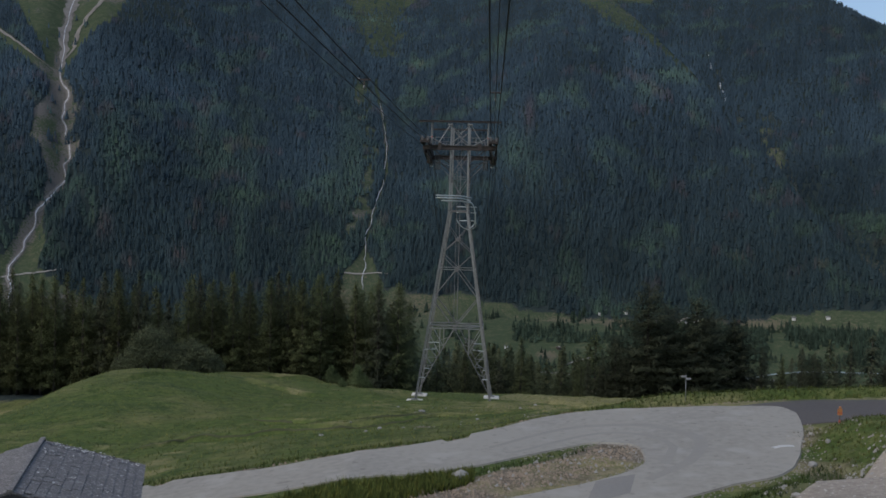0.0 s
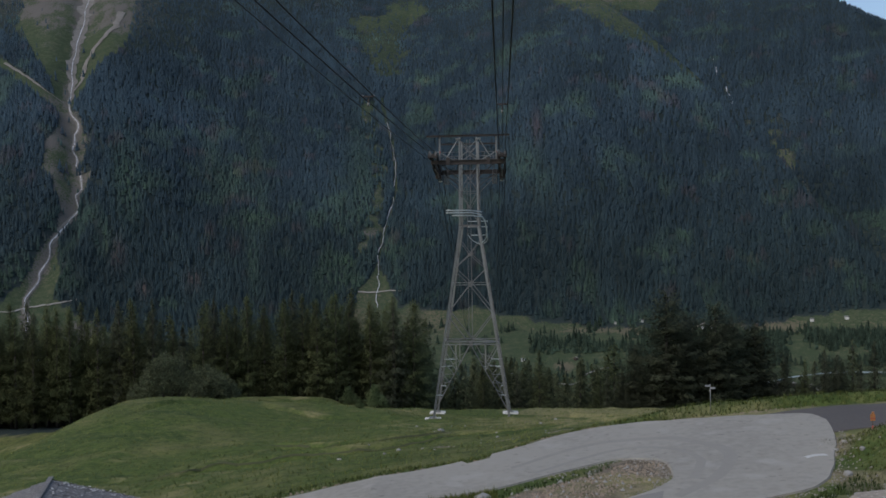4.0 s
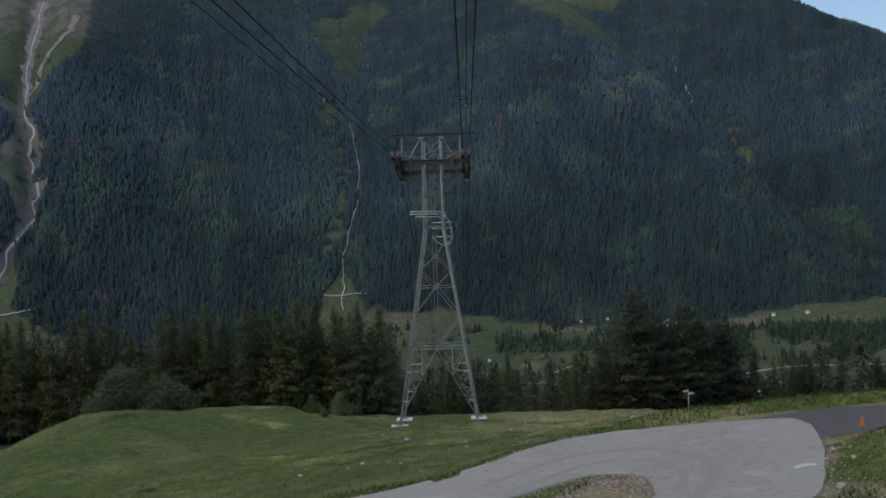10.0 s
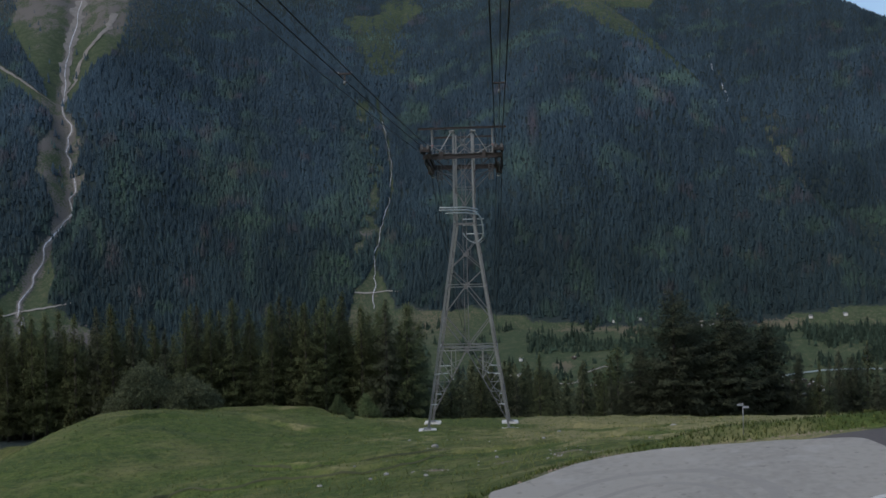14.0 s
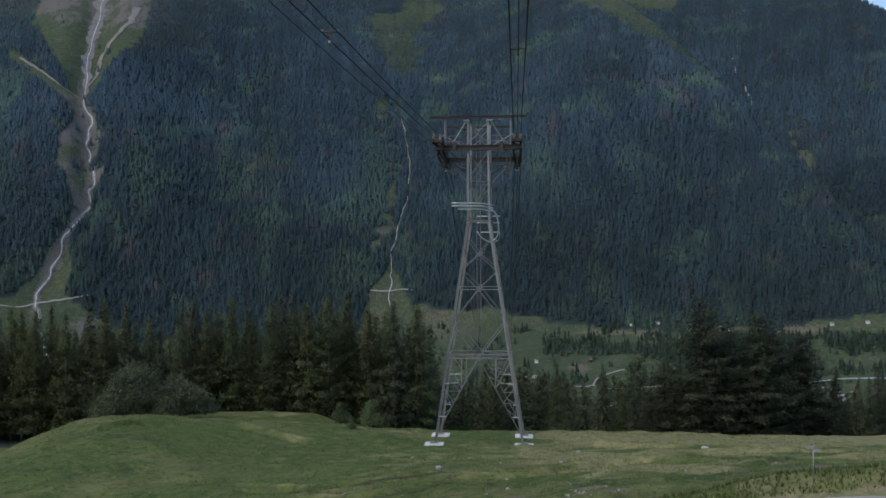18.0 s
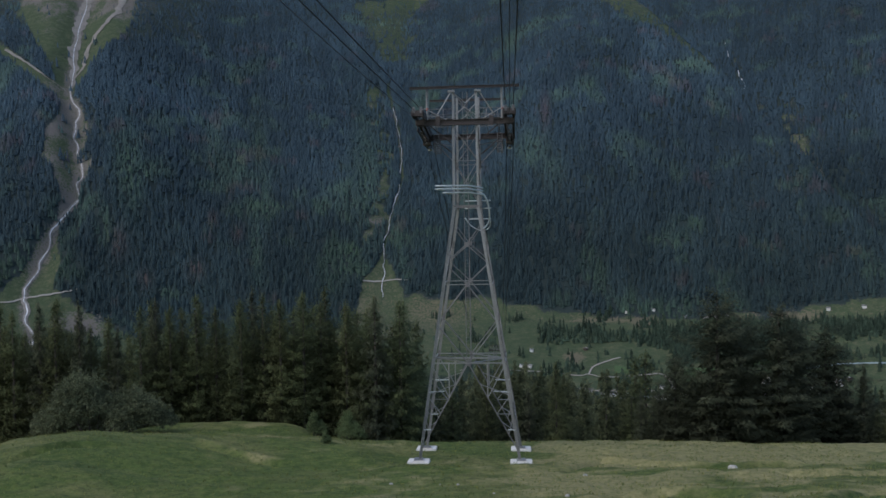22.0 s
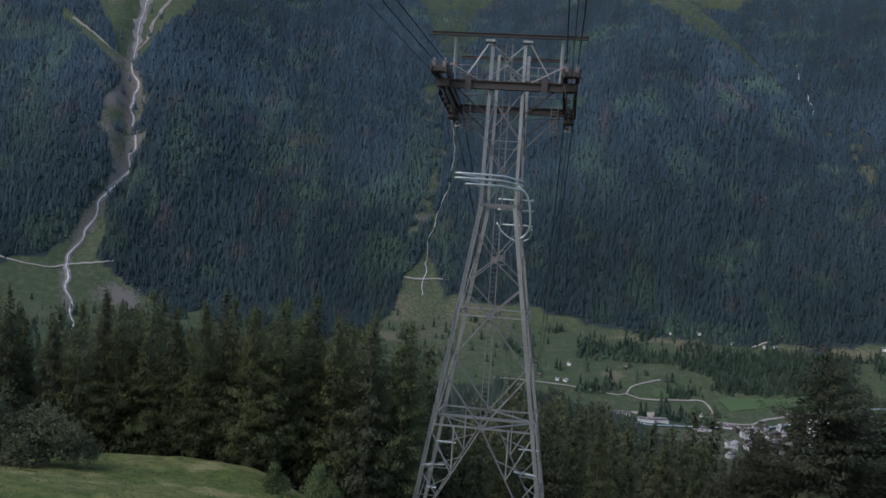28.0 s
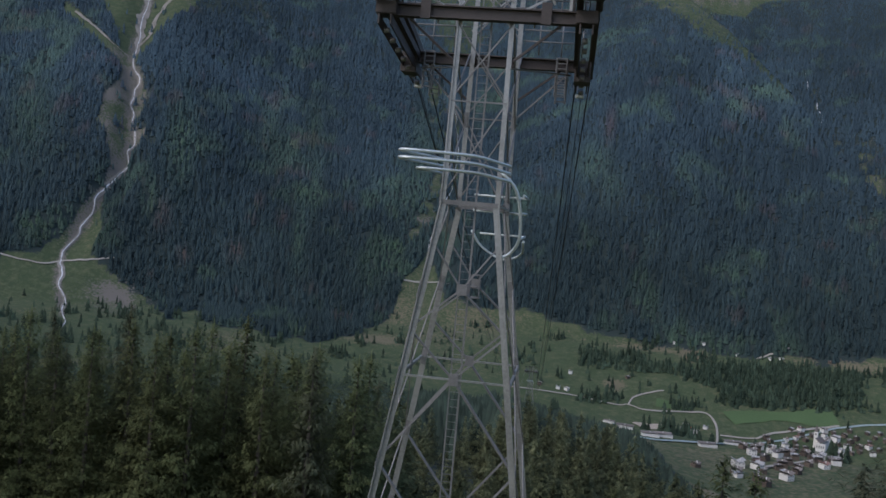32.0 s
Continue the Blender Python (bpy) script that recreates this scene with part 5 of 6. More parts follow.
def scatter_stones(name, spots, lo, hi, label, material=M_PEBBLE):
    """Loose stones too many to count, in one mesh."""
    V, F = [], []
    for x, y in spots:
        s = lo + (hi - lo) * rng.random() ** 3
        z = float(land(x, y))
        b = len(V)
        a0 = rng.uniform(0, 6)
        for k in range(5):
            a = a0 + k * 1.257
            V.append((x + s * math.cos(a) * rng.uniform(0.7, 1.2), y + s * math.sin(a) * rng.uniform(0.7, 1.2), z - 0.03))
        V.append((x + rng.uniform(-0.3, 0.3) * s, y + rng.uniform(-0.3, 0.3) * s, z + s * rng.uniform(0.6, 1.0)))
        F += [(b + k, b + (k + 1) % 5, b + 5) for k in range(5)]
    tagged(raw(name, V, F, material), label, "stones", kind="stuff")


scatter_stones("gravel", [(6.2 + u, -71.9 + 0.75 * u + w) for u, w in ((rng.uniform(-6, 4.6), rng.uniform(-2.2, 2.2)) for _ in range(4200)) if math.hypot(u / 2.4, w) < 2.0 and (w < 0.7 or u > 2.5)], 0.018, 0.11, "loose pale stones on the gravel island")
pale = [(6.2 + u, -71.9 + 0.75 * u + w) for u, w in ((rng.uniform(-6, 4.6), rng.uniform(-2.3, 2.0)) for _ in range(420)) if math.hypot(u / 2.5, w) < 2.1]
pale += [(13.4 + u + rng.gauss(0, 0.25), -77.9 + 0.95 * u + rng.gauss(0, 0.3)) for u in (rng.uniform(-1.5, 7) for _ in range(260))]
pale += [(cx + rng.gauss(0, 0.8), cy + rng.gauss(0, 0.5)) for cx, cy in RUBBLE for _ in range(14)]
scatter_stones("pale_stones", pale, 0.03, 0.13, "whitish loose stones in gravel and grass", M_STONE)
scatter_stones("gravel", [(rng.uniform(16.4, 20), rng.uniform(-76, -66)) for _ in range(380)], 0.015, 0.10, "loose stones on the road bank", M_RUBBLE)
spots = []
for _ in range(2200):
    x = rng.uniform(-10, 20)
    spots.append((x, float(road_edge(x)) + rng.gauss(0.25, 0.4)))
scatter_stones("gravel", spots, 0.02, 0.09, "loose gravel along the road's edge")
rim = spline(((-2, -73.3), (3, -71.6), (6.2, -69.2), (8.6, -67.4), (9.9, -67.3), (10.7, -68.1), (10.9, -69.6), (10.4, -71.2), (9, -72.6), (5.3, -75.1), (0, -79)), 400)
outer = spline(((19.0, -62.4), (18.5, -66.4), (16.0, -72.4), (13.2, -74.2), (9.2, -77), (4, -81.5)), 300)
spots = [(p[0] + rng.gauss(0, 0.22), p[1] + rng.gauss(0, 0.22)) for p in rim for _ in range(4)] + [(p[0] + rng.gauss(0.1, 0.25), p[1] + rng.gauss(-0.1, 0.25)) for p in outer for _ in range(4)]
scatter_stones("gravel", spots, 0.015, 0.09, "loose gravel spilled along the bend", M_RUBBLE)


def scatter_grass(name, spots, size, label, tint):
    V, F, T = [], [], []
    for x, y in spots:
        z = float(land(x, y))
        s = size * rng.uniform(0.5, 1.3)
        g, straw = rng.uniform(0.6, 1.2), rng.random() ** 3
        c = [t * g * (1 + straw * e) for t, e in zip(tint, (0.8, 0.35, 0.1))]
        for k in range(5):
            a, lean = rng.uniform(0, 6.28), rng.uniform(0.1, 0.6)
            dx, dy = math.cos(a), math.sin(a)
            w = 0.06 * s
            b = len(V)
            V += [(x - dy * w, y + dx * w, z - 0.03), (x + dy * w, y - dx * w, z - 0.03), (x + dx * lean * s, y + dy * lean * s, z + s * rng.uniform(0.6, 1.0))]
            F.append((b, b + 1, b + 2))
            T += [c] * 3
    tagged(raw(name, V, F, M_TUFT, False, T), label, "grass", kind="stuff")


spots = []
while len(spots) < 24000:
    x, y = rng.uniform(-48, 34), rng.uniform(-66, 12)
    if y > road_edge(x) + 0.6:
        spots.append((x, y))
scatter_grass("grass", spots, 0.20, "short green meadow grass", (1.0, 1.0, 1.0))
spots = []
for _ in range(3500):
    x = rng.uniform(-20, 34)
    spots.append((x, float(road_edge(x)) + abs(rng.gauss(0.3, 1.2)) + 0.95))
scatter_grass("grass", spots, 0.20, "taller grass along the road's edge", (0.50, 0.56, 0.42))
berm = []
for _ in range(1500):
    x = rng.uniform(10, 34)
    berm.append((x, float(road_edge(x)) + rng.gauss(2.4, 0.7)))
scatter_grass("grass", [p for p in berm if p[1] > road_edge(p[0]) + 1.0], 0.16, "ragged weeds on the berm beside the road", (0.40, 0.47, 0.36))
spots = [(rng.uniform(10, 21), rng.uniform(-80, -66)) for _ in range(6500)]
spots = [(x, y) for x, y in spots if -77.6 + (x - 13) * 0.95 - 1.3 < y < -77.6 + (x - 13) * 0.95 + 1.6 or (x > 17.6 and -72.5 < y < -66.6)]
isl = [(rng.uniform(1, 10.5), rng.uniform(-76, -67.5)) for _ in range(1500)]
spots += [(x, y) for x, y in isl if math.hypot((x - 6.2) / 2.4, y + 71.9 + 0.75 * (6.2 - x)) < 2.2 and y + 71.0 + 0.75 * (6.6 - x) > 0.0 and x < 9]
scatter_grass("grass", [p for p in spots if p[0] < 17.4], 0.22, "ragged weeds on the road bank", (0.34, 0.46, 0.32))
scatter_grass("grass", [p for p in spots if p[0] >= 17.4], 0.15, "dry olive grass on the bank above the bend", (0.46, 0.44, 0.30))
spots = []
for _ in range(5200):
    x = rng.uniform(-8.5, 4.0)
    lo, hi = np.interp(x, (-8.5, -5, -1, 1, 4), (-82.5, -80, -77.2, -75.9, -73.4)), np.interp(x, (-8.5, -5, -1, 1, 4), (-78.0, -75.4, -73.4, -73.0, -71.6))
    spots.append((x, rng.uniform(lo, hi)))
scatter_grass("grass", spots, 0.33, "long uncut grass between the two lanes", (0.58, 0.60, 0.42))


# ---- trees ----
def crown_line(k, kind):
    """Width of a crown at the share k of its height."""
    if kind == "spruce":
        return (1 - k) ** 0.72 * (0.5 + 0.5 * min(1, k * 4 + 0.3))
    if kind == "larch":
        return (1 - k) ** 0.78 * (0.5 + 0.5 * min(1, k * 3 + 0.2))
    return (1 - k) ** 0.5 * (0.6 + 0.4 * min(1, k * 3))


def conifer_mesh(seed, height, spread, kind, fine=1.9):
    """Crown of branches in whorls; each branch carries small hanging sprays of needles."""
    r = random.Random(seed)
    V, F, T, N = [], [], [], []
    bare = height * (r.uniform(0.04, 0.09) if kind == "spruce" else 0.10)
    n_wh = int(height * fine)
    many = fine > 1.5
    lean = [r.uniform(0.75, 1.15) for _ in range(9)]
    for i in range(n_wh):
        k = max(0.0, (i + r.uniform(-0.4, 0.4)) / n_wh)
        nb = (r.randint(6, 8) if k < 0.85 else 5) if many else 7
        a0 = r.uniform(0, 6.28)
        for b in range(nb):
            if r.random() < 0.08:
                continue
            a = a0 + b * 6.283 / nb + r.uniform(-0.4, 0.4)
            kb = min(0.99, max(0.0, k + r.gauss(0, 0.8) / n_wh))
            z = bare + (height - bare) * kb
            reach = spread * crown_line(kb, kind) + 0.12
            L = reach * r.uniform(0.6, 1.12) * lean[int(a * 9 / 6.2832) % 9]
            rise = r.uniform(-0.42, 0.0) if kind == "spruce" else r.uniform(-0.22, 0.24) + 0.6 * k * k
            shade = r.uniform(0.88, 1.12)
            ca, sa = math.cos(a), math.sin(a)
            n_tw = int((10 + 24 * L) if many else (4 + 5.5 * L))
            n_tw = int(n_tw * 1.7) if kind == "pine" else n_tw
            size = (0.25 + 0.025 * L) if many else (0.52 + 0.06 * L)
            for s in range(n_tw):
                f = (s + r.random()) / n_tw
                f = 0.12 + 0.92 * f
                x = L * f
                half = 0.30 * L * (1.12 - f) + 0.10
                y = r.uniform(-1, 1) * half
                zz = z + rise * x + 0.12 * L * f * f - 0.22 * abs(y) + r.gauss(0, 0.16)
                q = size * r.uniform(0.65, 1.35)
                ox, oy, oz = 0.55 * q, (y / half) * 0.5 * q, ((-0.4 if kind == "spruce" else -0.1) * r.uniform(0.2, 1.3) + r.gauss(0, 0.3)) * q
                w = q * (0.15 if many else 0.21)
                b0 = len(V)
                tri = [Vector((u * ca - v * sa, u * sa + v * ca, t)) for u, v, t in ((x, y - w, zz), (x, y + w, zz + 0.3 * w), (x + ox, y + oy, zz + oz))]
                V += [tuple(p) for p in tri]
                # crown shade painted in: sprays darken towards the trunk
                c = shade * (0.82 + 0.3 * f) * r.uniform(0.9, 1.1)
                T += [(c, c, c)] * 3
                nx, ny, nz = 0.8 + r.gauss(0, 0.25), y / half * 0.6 + r.gauss(0, 0.25), 0.55 + r.gauss(0, 0.25)
                out = Vector((nx * ca - ny * sa, nx * sa + ny * ca, nz)).normalized()
                flat = (tri[1] - tri[0]).cross(tri[2] - tri[0]).normalized()
                F.append((b0, b0 + 1, b0 + 2) if flat.dot(out) > 0 else (b0, b0 + 2, b0 + 1))
                N += [tuple(out + flat * (0.2 if flat.dot(out) > 0 else -0.2))] * 3
    # loose inner twigs that close the crown, tinted darker as its inner shade
    for i in range((1000 if many else 260) * (2 if kind == "pine" else 1)):
        k, a = r.random() ** 1.25 * 0.93 + 0.03, r.uniform(0, 6.2832)
        q = spread * crown_line(k, kind) * r.uniform(0.05, 0.58)
        p = Vector((q * math.cos(a), q * math.sin(a), bare + (height - bare) * k))
        d = Vector((r.gauss(0, 1), r.gauss(0, 1), r.gauss(0, 0.6))).normalized() * (0.42 if many else 0.8) * (1.1 - 0.7 * k)
        e = d.cross(Vector((r.gauss(0, 1), r.gauss(0, 1), r.gauss(0, 1)))).normalized() * (0.12 if many else 0.24) * (1.1 - 0.5 * k)
        b0 = len(V)
        V += [tuple(p - e), tuple(p + e), tuple(p + d)]
        F.append((b0, b0 + 1, b0 + 2))
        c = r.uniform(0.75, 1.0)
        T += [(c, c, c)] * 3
        N += [(math.cos(a) * 0.8 + r.gauss(0, 0.2), math.sin(a) * 0.8 + r.gauss(0, 0.2), 0.6)] * 3
    b0 = len(V)
    V += [(0.10, 0, height - 0.8), (-0.05, 0.09, height - 0.8), (-0.05, -0.09, height - 0.8), (0, 0, height + 0.3)]
    F += [(b0, b0 + 1, b0 + 3), (b0 + 1, b0 + 2, b0 + 3), (b0 + 2, b0, b0 + 3)]
    T += [(1, 1, 1)] * 4
    N += [(0, 0, 1)] * 4
    return V, F, T, N


def soften(ob, normals):
    """Gives every spray the direction of the crown's surface there."""
    n = np.array(normals)
    n = n / np.linalg.norm(n, axis=1, keepdims=True)
    ob.data.polygons.foreach_set("use_smooth", np.ones(len(ob.data.polygons), bool))
    ob.data.normals_split_custom_set_from_vertices(n.tolist())


def make_conifer(seed, height, spread, kind, tint, label, fine=1.9):
    t = tagged(empty("conifer_tree"), label, "tree", "conifers on the slope")
    part("trunk", tube([(0, 0, -1.2), (0.02, 0, height * 0.4), (0, 0.02, height * 0.97)], [0.022 * height * 0.55 + 0.08, 0.008 * height + 0.05, 0.02], 7), M_BARK, t)
    V, F, T, N = conifer_mesh(seed, height, spread, kind, fine)
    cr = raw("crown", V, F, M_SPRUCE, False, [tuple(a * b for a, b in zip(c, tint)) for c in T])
    soften(cr, N)
    cr.parent = t
    return t


SORTS = ((1, 17, 3.9, "spruce", (1.0, 1.0, 1.0), "dark green spruce at the meadow's edge"),
         (2, 16, 3.5, "spruce", (0.92, 0.95, 0.95), "slender dark green spruce on the slope"),
         (3, 18, 4.4, "spruce", (1.05, 1.1, 0.95), "broad green spruce with drooping branches"),
         (4, 15, 4.3, "larch", (1.15, 1.2, 0.9), "soft green larch on the slope"),
         (5, 17, 4.6, "larch", (1.1, 1.2, 0.9), "tall airy green larch on the slope"),
         (6, 16, 5.2, "pine", (0.72, 0.74, 0.74), "broad dark stone pine with dense branches"))
FINE_KINDS = [make_conifer(*sort) for sort in SORTS]
LIGHT_KINDS = [make_conifer(*sort, 1.25) for sort in SORTS]
TREE_KINDS = FINE_KINDS + LIGHT_KINDS
home = [(-62, 40), (-55, 33), (-48, 27), (-44, 38), (-39, 24), (31, 27), (-64, 60), (-57, 62), (-50, 66), (-44, 70), (-38, 66), (30, 64)]
heights = (17, 16, 18, 15, 17, 16)


def plant(kind, x, y, h, wide=1.0):
    s = h / heights[kind]
    m = pose(x, y, float(land(x, y)) - 0.1, 0, 0, rng.uniform(0, 360)) @ Matrix.Diagonal((s * wide * rng.uniform(0.9, 1.1), s * wide * rng.uniform(0.9, 1.1), s, 1))
    near = y < 28.5 + 0.05 * abs(x)
    o = copy_thing((FINE_KINDS if near else LIGHT_KINDS)[kind], m)
    o.matrix_basis = m
    return o


# single trees whose tops stand out, by place and top height
for x, y, top, kind in ((26.1, 18, 13.1, 5), (33.2, 20, 11.2, 5), (39.6, 24, 8.2, 5), (29.8, 23, 9.8, 5), (36.4, 25, 8.6, 5), (22.6, 24, 5.0, 5), (21.6, 41, 3.4, 4), (51.4, 30, 4.0, 0), (57.4, 35, 4.4, 2), (65.9, 40, 5.0, 1), (45, 27, 3.5, 1), (22.9, 62, -0.5, 4), (30.2, 41, 4.8, 0),
                        (-36.7, 24.4, 11.2, 3), (-22.0, 31.5, 11.0, 4), (-13.4, 49, 5.8, 0), (19.3, 55, -1.7, 3), (72, 42, 3.0, 0), (78, 50, 4.5, 2)):
    plant(kind, x, y, max(4.0, top - float(land(x, y))), 1.4 if kind == 5 else 1.0)
placed = [(26.1, 18), (33.2, 20), (39.6, 24), (21.6, 41), (-36.7, 24.4), (-22.0, 31.5)]


behind = []


def wood(count, x0, x1, y0, y1, power, low, high, ceiling, kinds, gap):
    """Single trees of a stand, none higher than the ceiling at its place."""
    done = tries = 0
    while done < count and tries < 40 * count:
        tries += 1
        x, y = rng.uniform(x0, x1), y0 + (y1 - y0) * rng.random() ** power
        if any((x - a) ** 2 + (y - b) ** 2 < gap ** 2 for a, b in placed):
            continue
        h = min(rng.uniform(low, high), ceiling(x, y) - float(land(x, y)) + rng.uniform(-2.2, 0.4))
        if h < 5:
            continue
        placed.append((x, y))
        done += 1
        if y > 33:
            behind.append((x, y, h))
        else:
            plant(rng.choice(kinds), x, y, h)


wood(92, -98, -9, 20, 30, 1.0, 15, 21, lambda x, y: 13.6 - 0.06 * max(0, y - 25), (0, 1, 3, 4, 3, 4, 3, 4), 2.6)
wood(70, -98, -9, 30, 50, 1.1, 15, 20, lambda x, y: 13.4 - 0.06 * max(0, y - 25), (0, 1, 2, 3, 4, 3, 4), 2.8)
wood(18, -70, -6, 46, 95, 1.3, 13, 19, lambda x, y: 10.2 - 0.09 * (y - 30), (0, 1, 2, 3, 4), 4.0)
wood(64, -9, 24, 26, 100, 1.3, 9, 19, lambda x, y: 4.0 - 0.10 * (y - 27) - 0.10 * max(0, x - 6), (0, 1, 2, 4, 3), 3.0)
wood(130, 40, 98, 22, 60, 1.2, 8, 17, lambda x, y: 4.6 - 0.03 * max(0, y - 40), (0, 1, 2, 5, 3), 2.5)
wood(58, 18, 46, 21, 60, 1.0, 6, 15, lambda x, y: 3.4 - 0.10 * (y - 22), (0, 1, 5, 4, 3), 2.7)
for k, (x, y) in zip(TREE_KINDS, home):
    k.matrix_basis = pose(x, y + 2, float(land(x, y + 2)) - 0.2) @ Matrix.Diagonal((0.9, 0.9, 0.9, 1))


def build_bush(name, seed, lobes, leaves, size, material, label, tone=1.0):
    """Stems and a crown of small leaves gathered in uneven lobes."""
    r = random.Random(seed)
    t = tagged(empty(name), label, "bush", "bushes on the crest")
    V, F, T = [], [], []
    for _ in range(leaves):
        cx, cy, cz, rx, rz = r.choice(lobes)
        u, a = r.uniform(-0.6, 1), r.uniform(0, 6.283)
        q = r.uniform(0.35, 1.12) * (1 + 0.2 * math.sin(3 * a + cx * 5) + 0.15 * math.sin(5 * u + cz * 3))
        s = math.sqrt(max(0, 1 - u * u))
        x, y, z = cx + rx * q * s * math.cos(a), cy + rx * q * s * math.sin(a), cz + rz * q * u
        c = r.uniform(0.6, 1.35) * tone
        for _k in range(3):
            d = Vector((r.gauss(0, 1), r.gauss(0, 1), r.gauss(0.3, 1))).normalized() * size
            e = d.orthogonal().normalized() * size * 0.55
            b = len(V)
            p = Vector((x, y, z)) + Vector((r.gauss(0, 0.1), r.gauss(0, 0.1), r.gauss(0, 0.1)))
            V += [tuple(p - e), tuple(p + e), tuple(p + d)]
            F.append((b, b + 1, b + 2))
            T += [(c, c, c)] * 3
    for i, (cx, cy, cz, rx, rz) in enumerate(lobes):
        part("stem", tube([(cx * 0.3, cy * 0.3, -0.4), (cx * 0.7, cy * 0.7, cz * 0.5), (cx, cy, cz)], [0.10, 0.07, 0.03], 6), M_BARK, t)
    cr = raw("crown", V, F, material, False, T)
    cr.parent = t
    return t


bush = build_bush("willow_bush", 5, [(-2.0, 0, 1.9, 1.9, 1.8), (-0.9, 0.3, 3.7, 1.9, 1.8), (-2.6, 0.3, 3.0, 1.1, 1.2), (0.5, 0.2, 2.3, 1.7, 1.6), (3.4, 0.2, 2.5, 1.6, 1.5), (4.6, 0, 1.6, 1.8, 1.4), (2.4, -0.6, 1.2, 1.8, 1.2), (-3.9, 0.3, 1.0, 1.3, 1.1), (6.1, 0.1, 0.9, 1.2, 0.9)], 9000, 0.15, M_WILLOW, "grey-green willow bush on the crest of the meadow", 1.35)
bush.matrix_world = pose(-38.2, 4.5, float(land(-38.2, 4.5)) + 0.1, 0, 0, 20) @ Matrix.Diagonal((1.08, 1.08, 1.15, 1))
for x, y, h, s in ((-13.2, 8.2, 2.7, 1), (-16.6, 8.0, 2.1, 2), (-14.1, 1.9, 0.9, 3), (-12.0, 8.4, 1.2, 4)):
    b = build_bush("young_spruce_bush", 20 + s, [(0, 0, h * 0.35, h * 0.42, h * 0.4), (0, 0, h * 0.74, h * 0.15, h * 0.34), (0.25 * h, 0.1, h * 0.3, h * 0.35, h * 0.3)], int(800 * h), 0.10, M_YOUNG, "small young conifer bush on the meadow", 1.55)
    b.matrix_world = pose(x, y, float(land(x, y)))


# ---- far woods ----
def far_woods(name, x, y, h, w, tint, label, tiers=2, sides=5, material=None):
    """Many small pointed trees in one mesh."""
    r = np.random.RandomState(len(x))
    n = len(x)
    z = land(x, y) - 0.5
    ring = np.arange(sides) * math.tau / sides
    V, F, C, N = [], [], [], []
    base = 0
    for k in range(tiers):
        lo, hi, ww = ((0.05, 0.62, 1.0), (0.42, 1.0, 0.62), (0.7, 1.0, 0.4))[k] if tiers > 1 else (0.05, 1.0, 1.0)
        a = ring[None] + r.uniform(0, 6.28, (n, 1))
        rad = (w * ww)[:, None] * r.uniform(0.55, 1.35, (n, sides))
        v = np.empty((n, sides + 1, 3))
        v[:, :sides, 0] = x[:, None] + rad * np.cos(a)
        v[:, :sides, 1] = y[:, None] + rad * np.sin(a)
        v[:, :sides, 2] = (z + h * lo)[:, None] + r.uniform(-0.10, 0.08, (n, sides)) * h[:, None]
        v[:, sides] = np.stack([x + r.normal(0, 0.15, n), y + r.normal(0, 0.15, n), z + h * hi], 1)
        idx = base + np.arange(n)[:, None] * (sides + 1)
        f = np.stack([idx + np.arange(sides)[None], idx + (np.arange(sides)[None] + 1) % sides, np.broadcast_to(idx + sides, (n, sides))], -1).reshape(-1, 3)
        V.append(v.reshape(-1, 3))
        F.append(f)
        C.append(np.repeat(tint, sides + 1, 0))
        nn = np.empty((n, sides + 1, 3))
        nn[:, :sides] = np.stack([0.5 * np.cos(a), 0.5 * np.sin(a) - 0.25, np.full(a.shape, 0.62)], -1)
        nn[:, sides] = (0, -0.3, 0.95)
        N.append(nn.reshape(-1, 3))
        base += n * (sides + 1)
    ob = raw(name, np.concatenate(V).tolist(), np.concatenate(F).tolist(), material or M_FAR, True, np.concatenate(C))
    soften(ob, np.concatenate(N))
    return tagged(ob, label, "forest", kind="stuff")


rs = np.random.RandomState(4)
n = 140000
az, rr = rs.uniform(-38, 27, n), np.sqrt(rs.uniform(1000 ** 2, 2500 ** 2, n))
x, y = EYE[0] + rr * np.sin(np.radians(az)), EYE[1] + rr * np.cos(np.radians(az))
z = land(x, y)
cv = cover(x, y, z)
_, el, _ = azel(x, y, z)
keep = (rs.rand(n) < cv[:, 0] ** 2 * (1 - 0.8 * cv[:, 1])) & (el < 19.5)
x, y, z, az, el = x[keep], y[keep], z[keep], az[keep], el[keep]
patch = fbm(x, y, 90, 4)
light = smooth(patch, 0.22, 0.55) * 0.5 + smooth(fbm(x, y + 700, 38, 3), 0.25, 0.6) * 0.4
for a, e, wa, we, s in ((-25.0, 4.0, 0.9, 2.6, 0.95), (-19.7, 5.3, 0.7, 1.6, 0.7), (-16.9, 5.6, 0.5, 1.8, 0.8), (-16.6, 2.3, 0.4, 2.2, 0.6), (-33.6, 4.6, 1.2, 2.4, 0.7), (-26.6, 0.4, 0.5, 1.2, 0.9), (-9.9, 3.0, 1.0, 4.5, 0.7), (-29.6, 1.2, 0.5, 1.0, 0.5),
                        (4.7, 9.1, 0.7, 0.5, 0.9), (1.1, 5.0, 1.1, 1.2, 0.75), (2.4, 3.6, 0.8, 1.2, 0.5), (-17.3, -1.4, 0.4, 2.2, 0.6), (-12.5, -3.5, 1.0, 1.0, 0.5), (-7.9, -1.0, 0.4, 2.0, 0.5)):
    light = np.maximum(light, s * gauss(az, el, a, e, wa, we) * rs.rand(len(x)) ** 0.4)
brown = smooth(fbm(x + 900, y, 45, 3), 0.42, 0.6) * 0.4
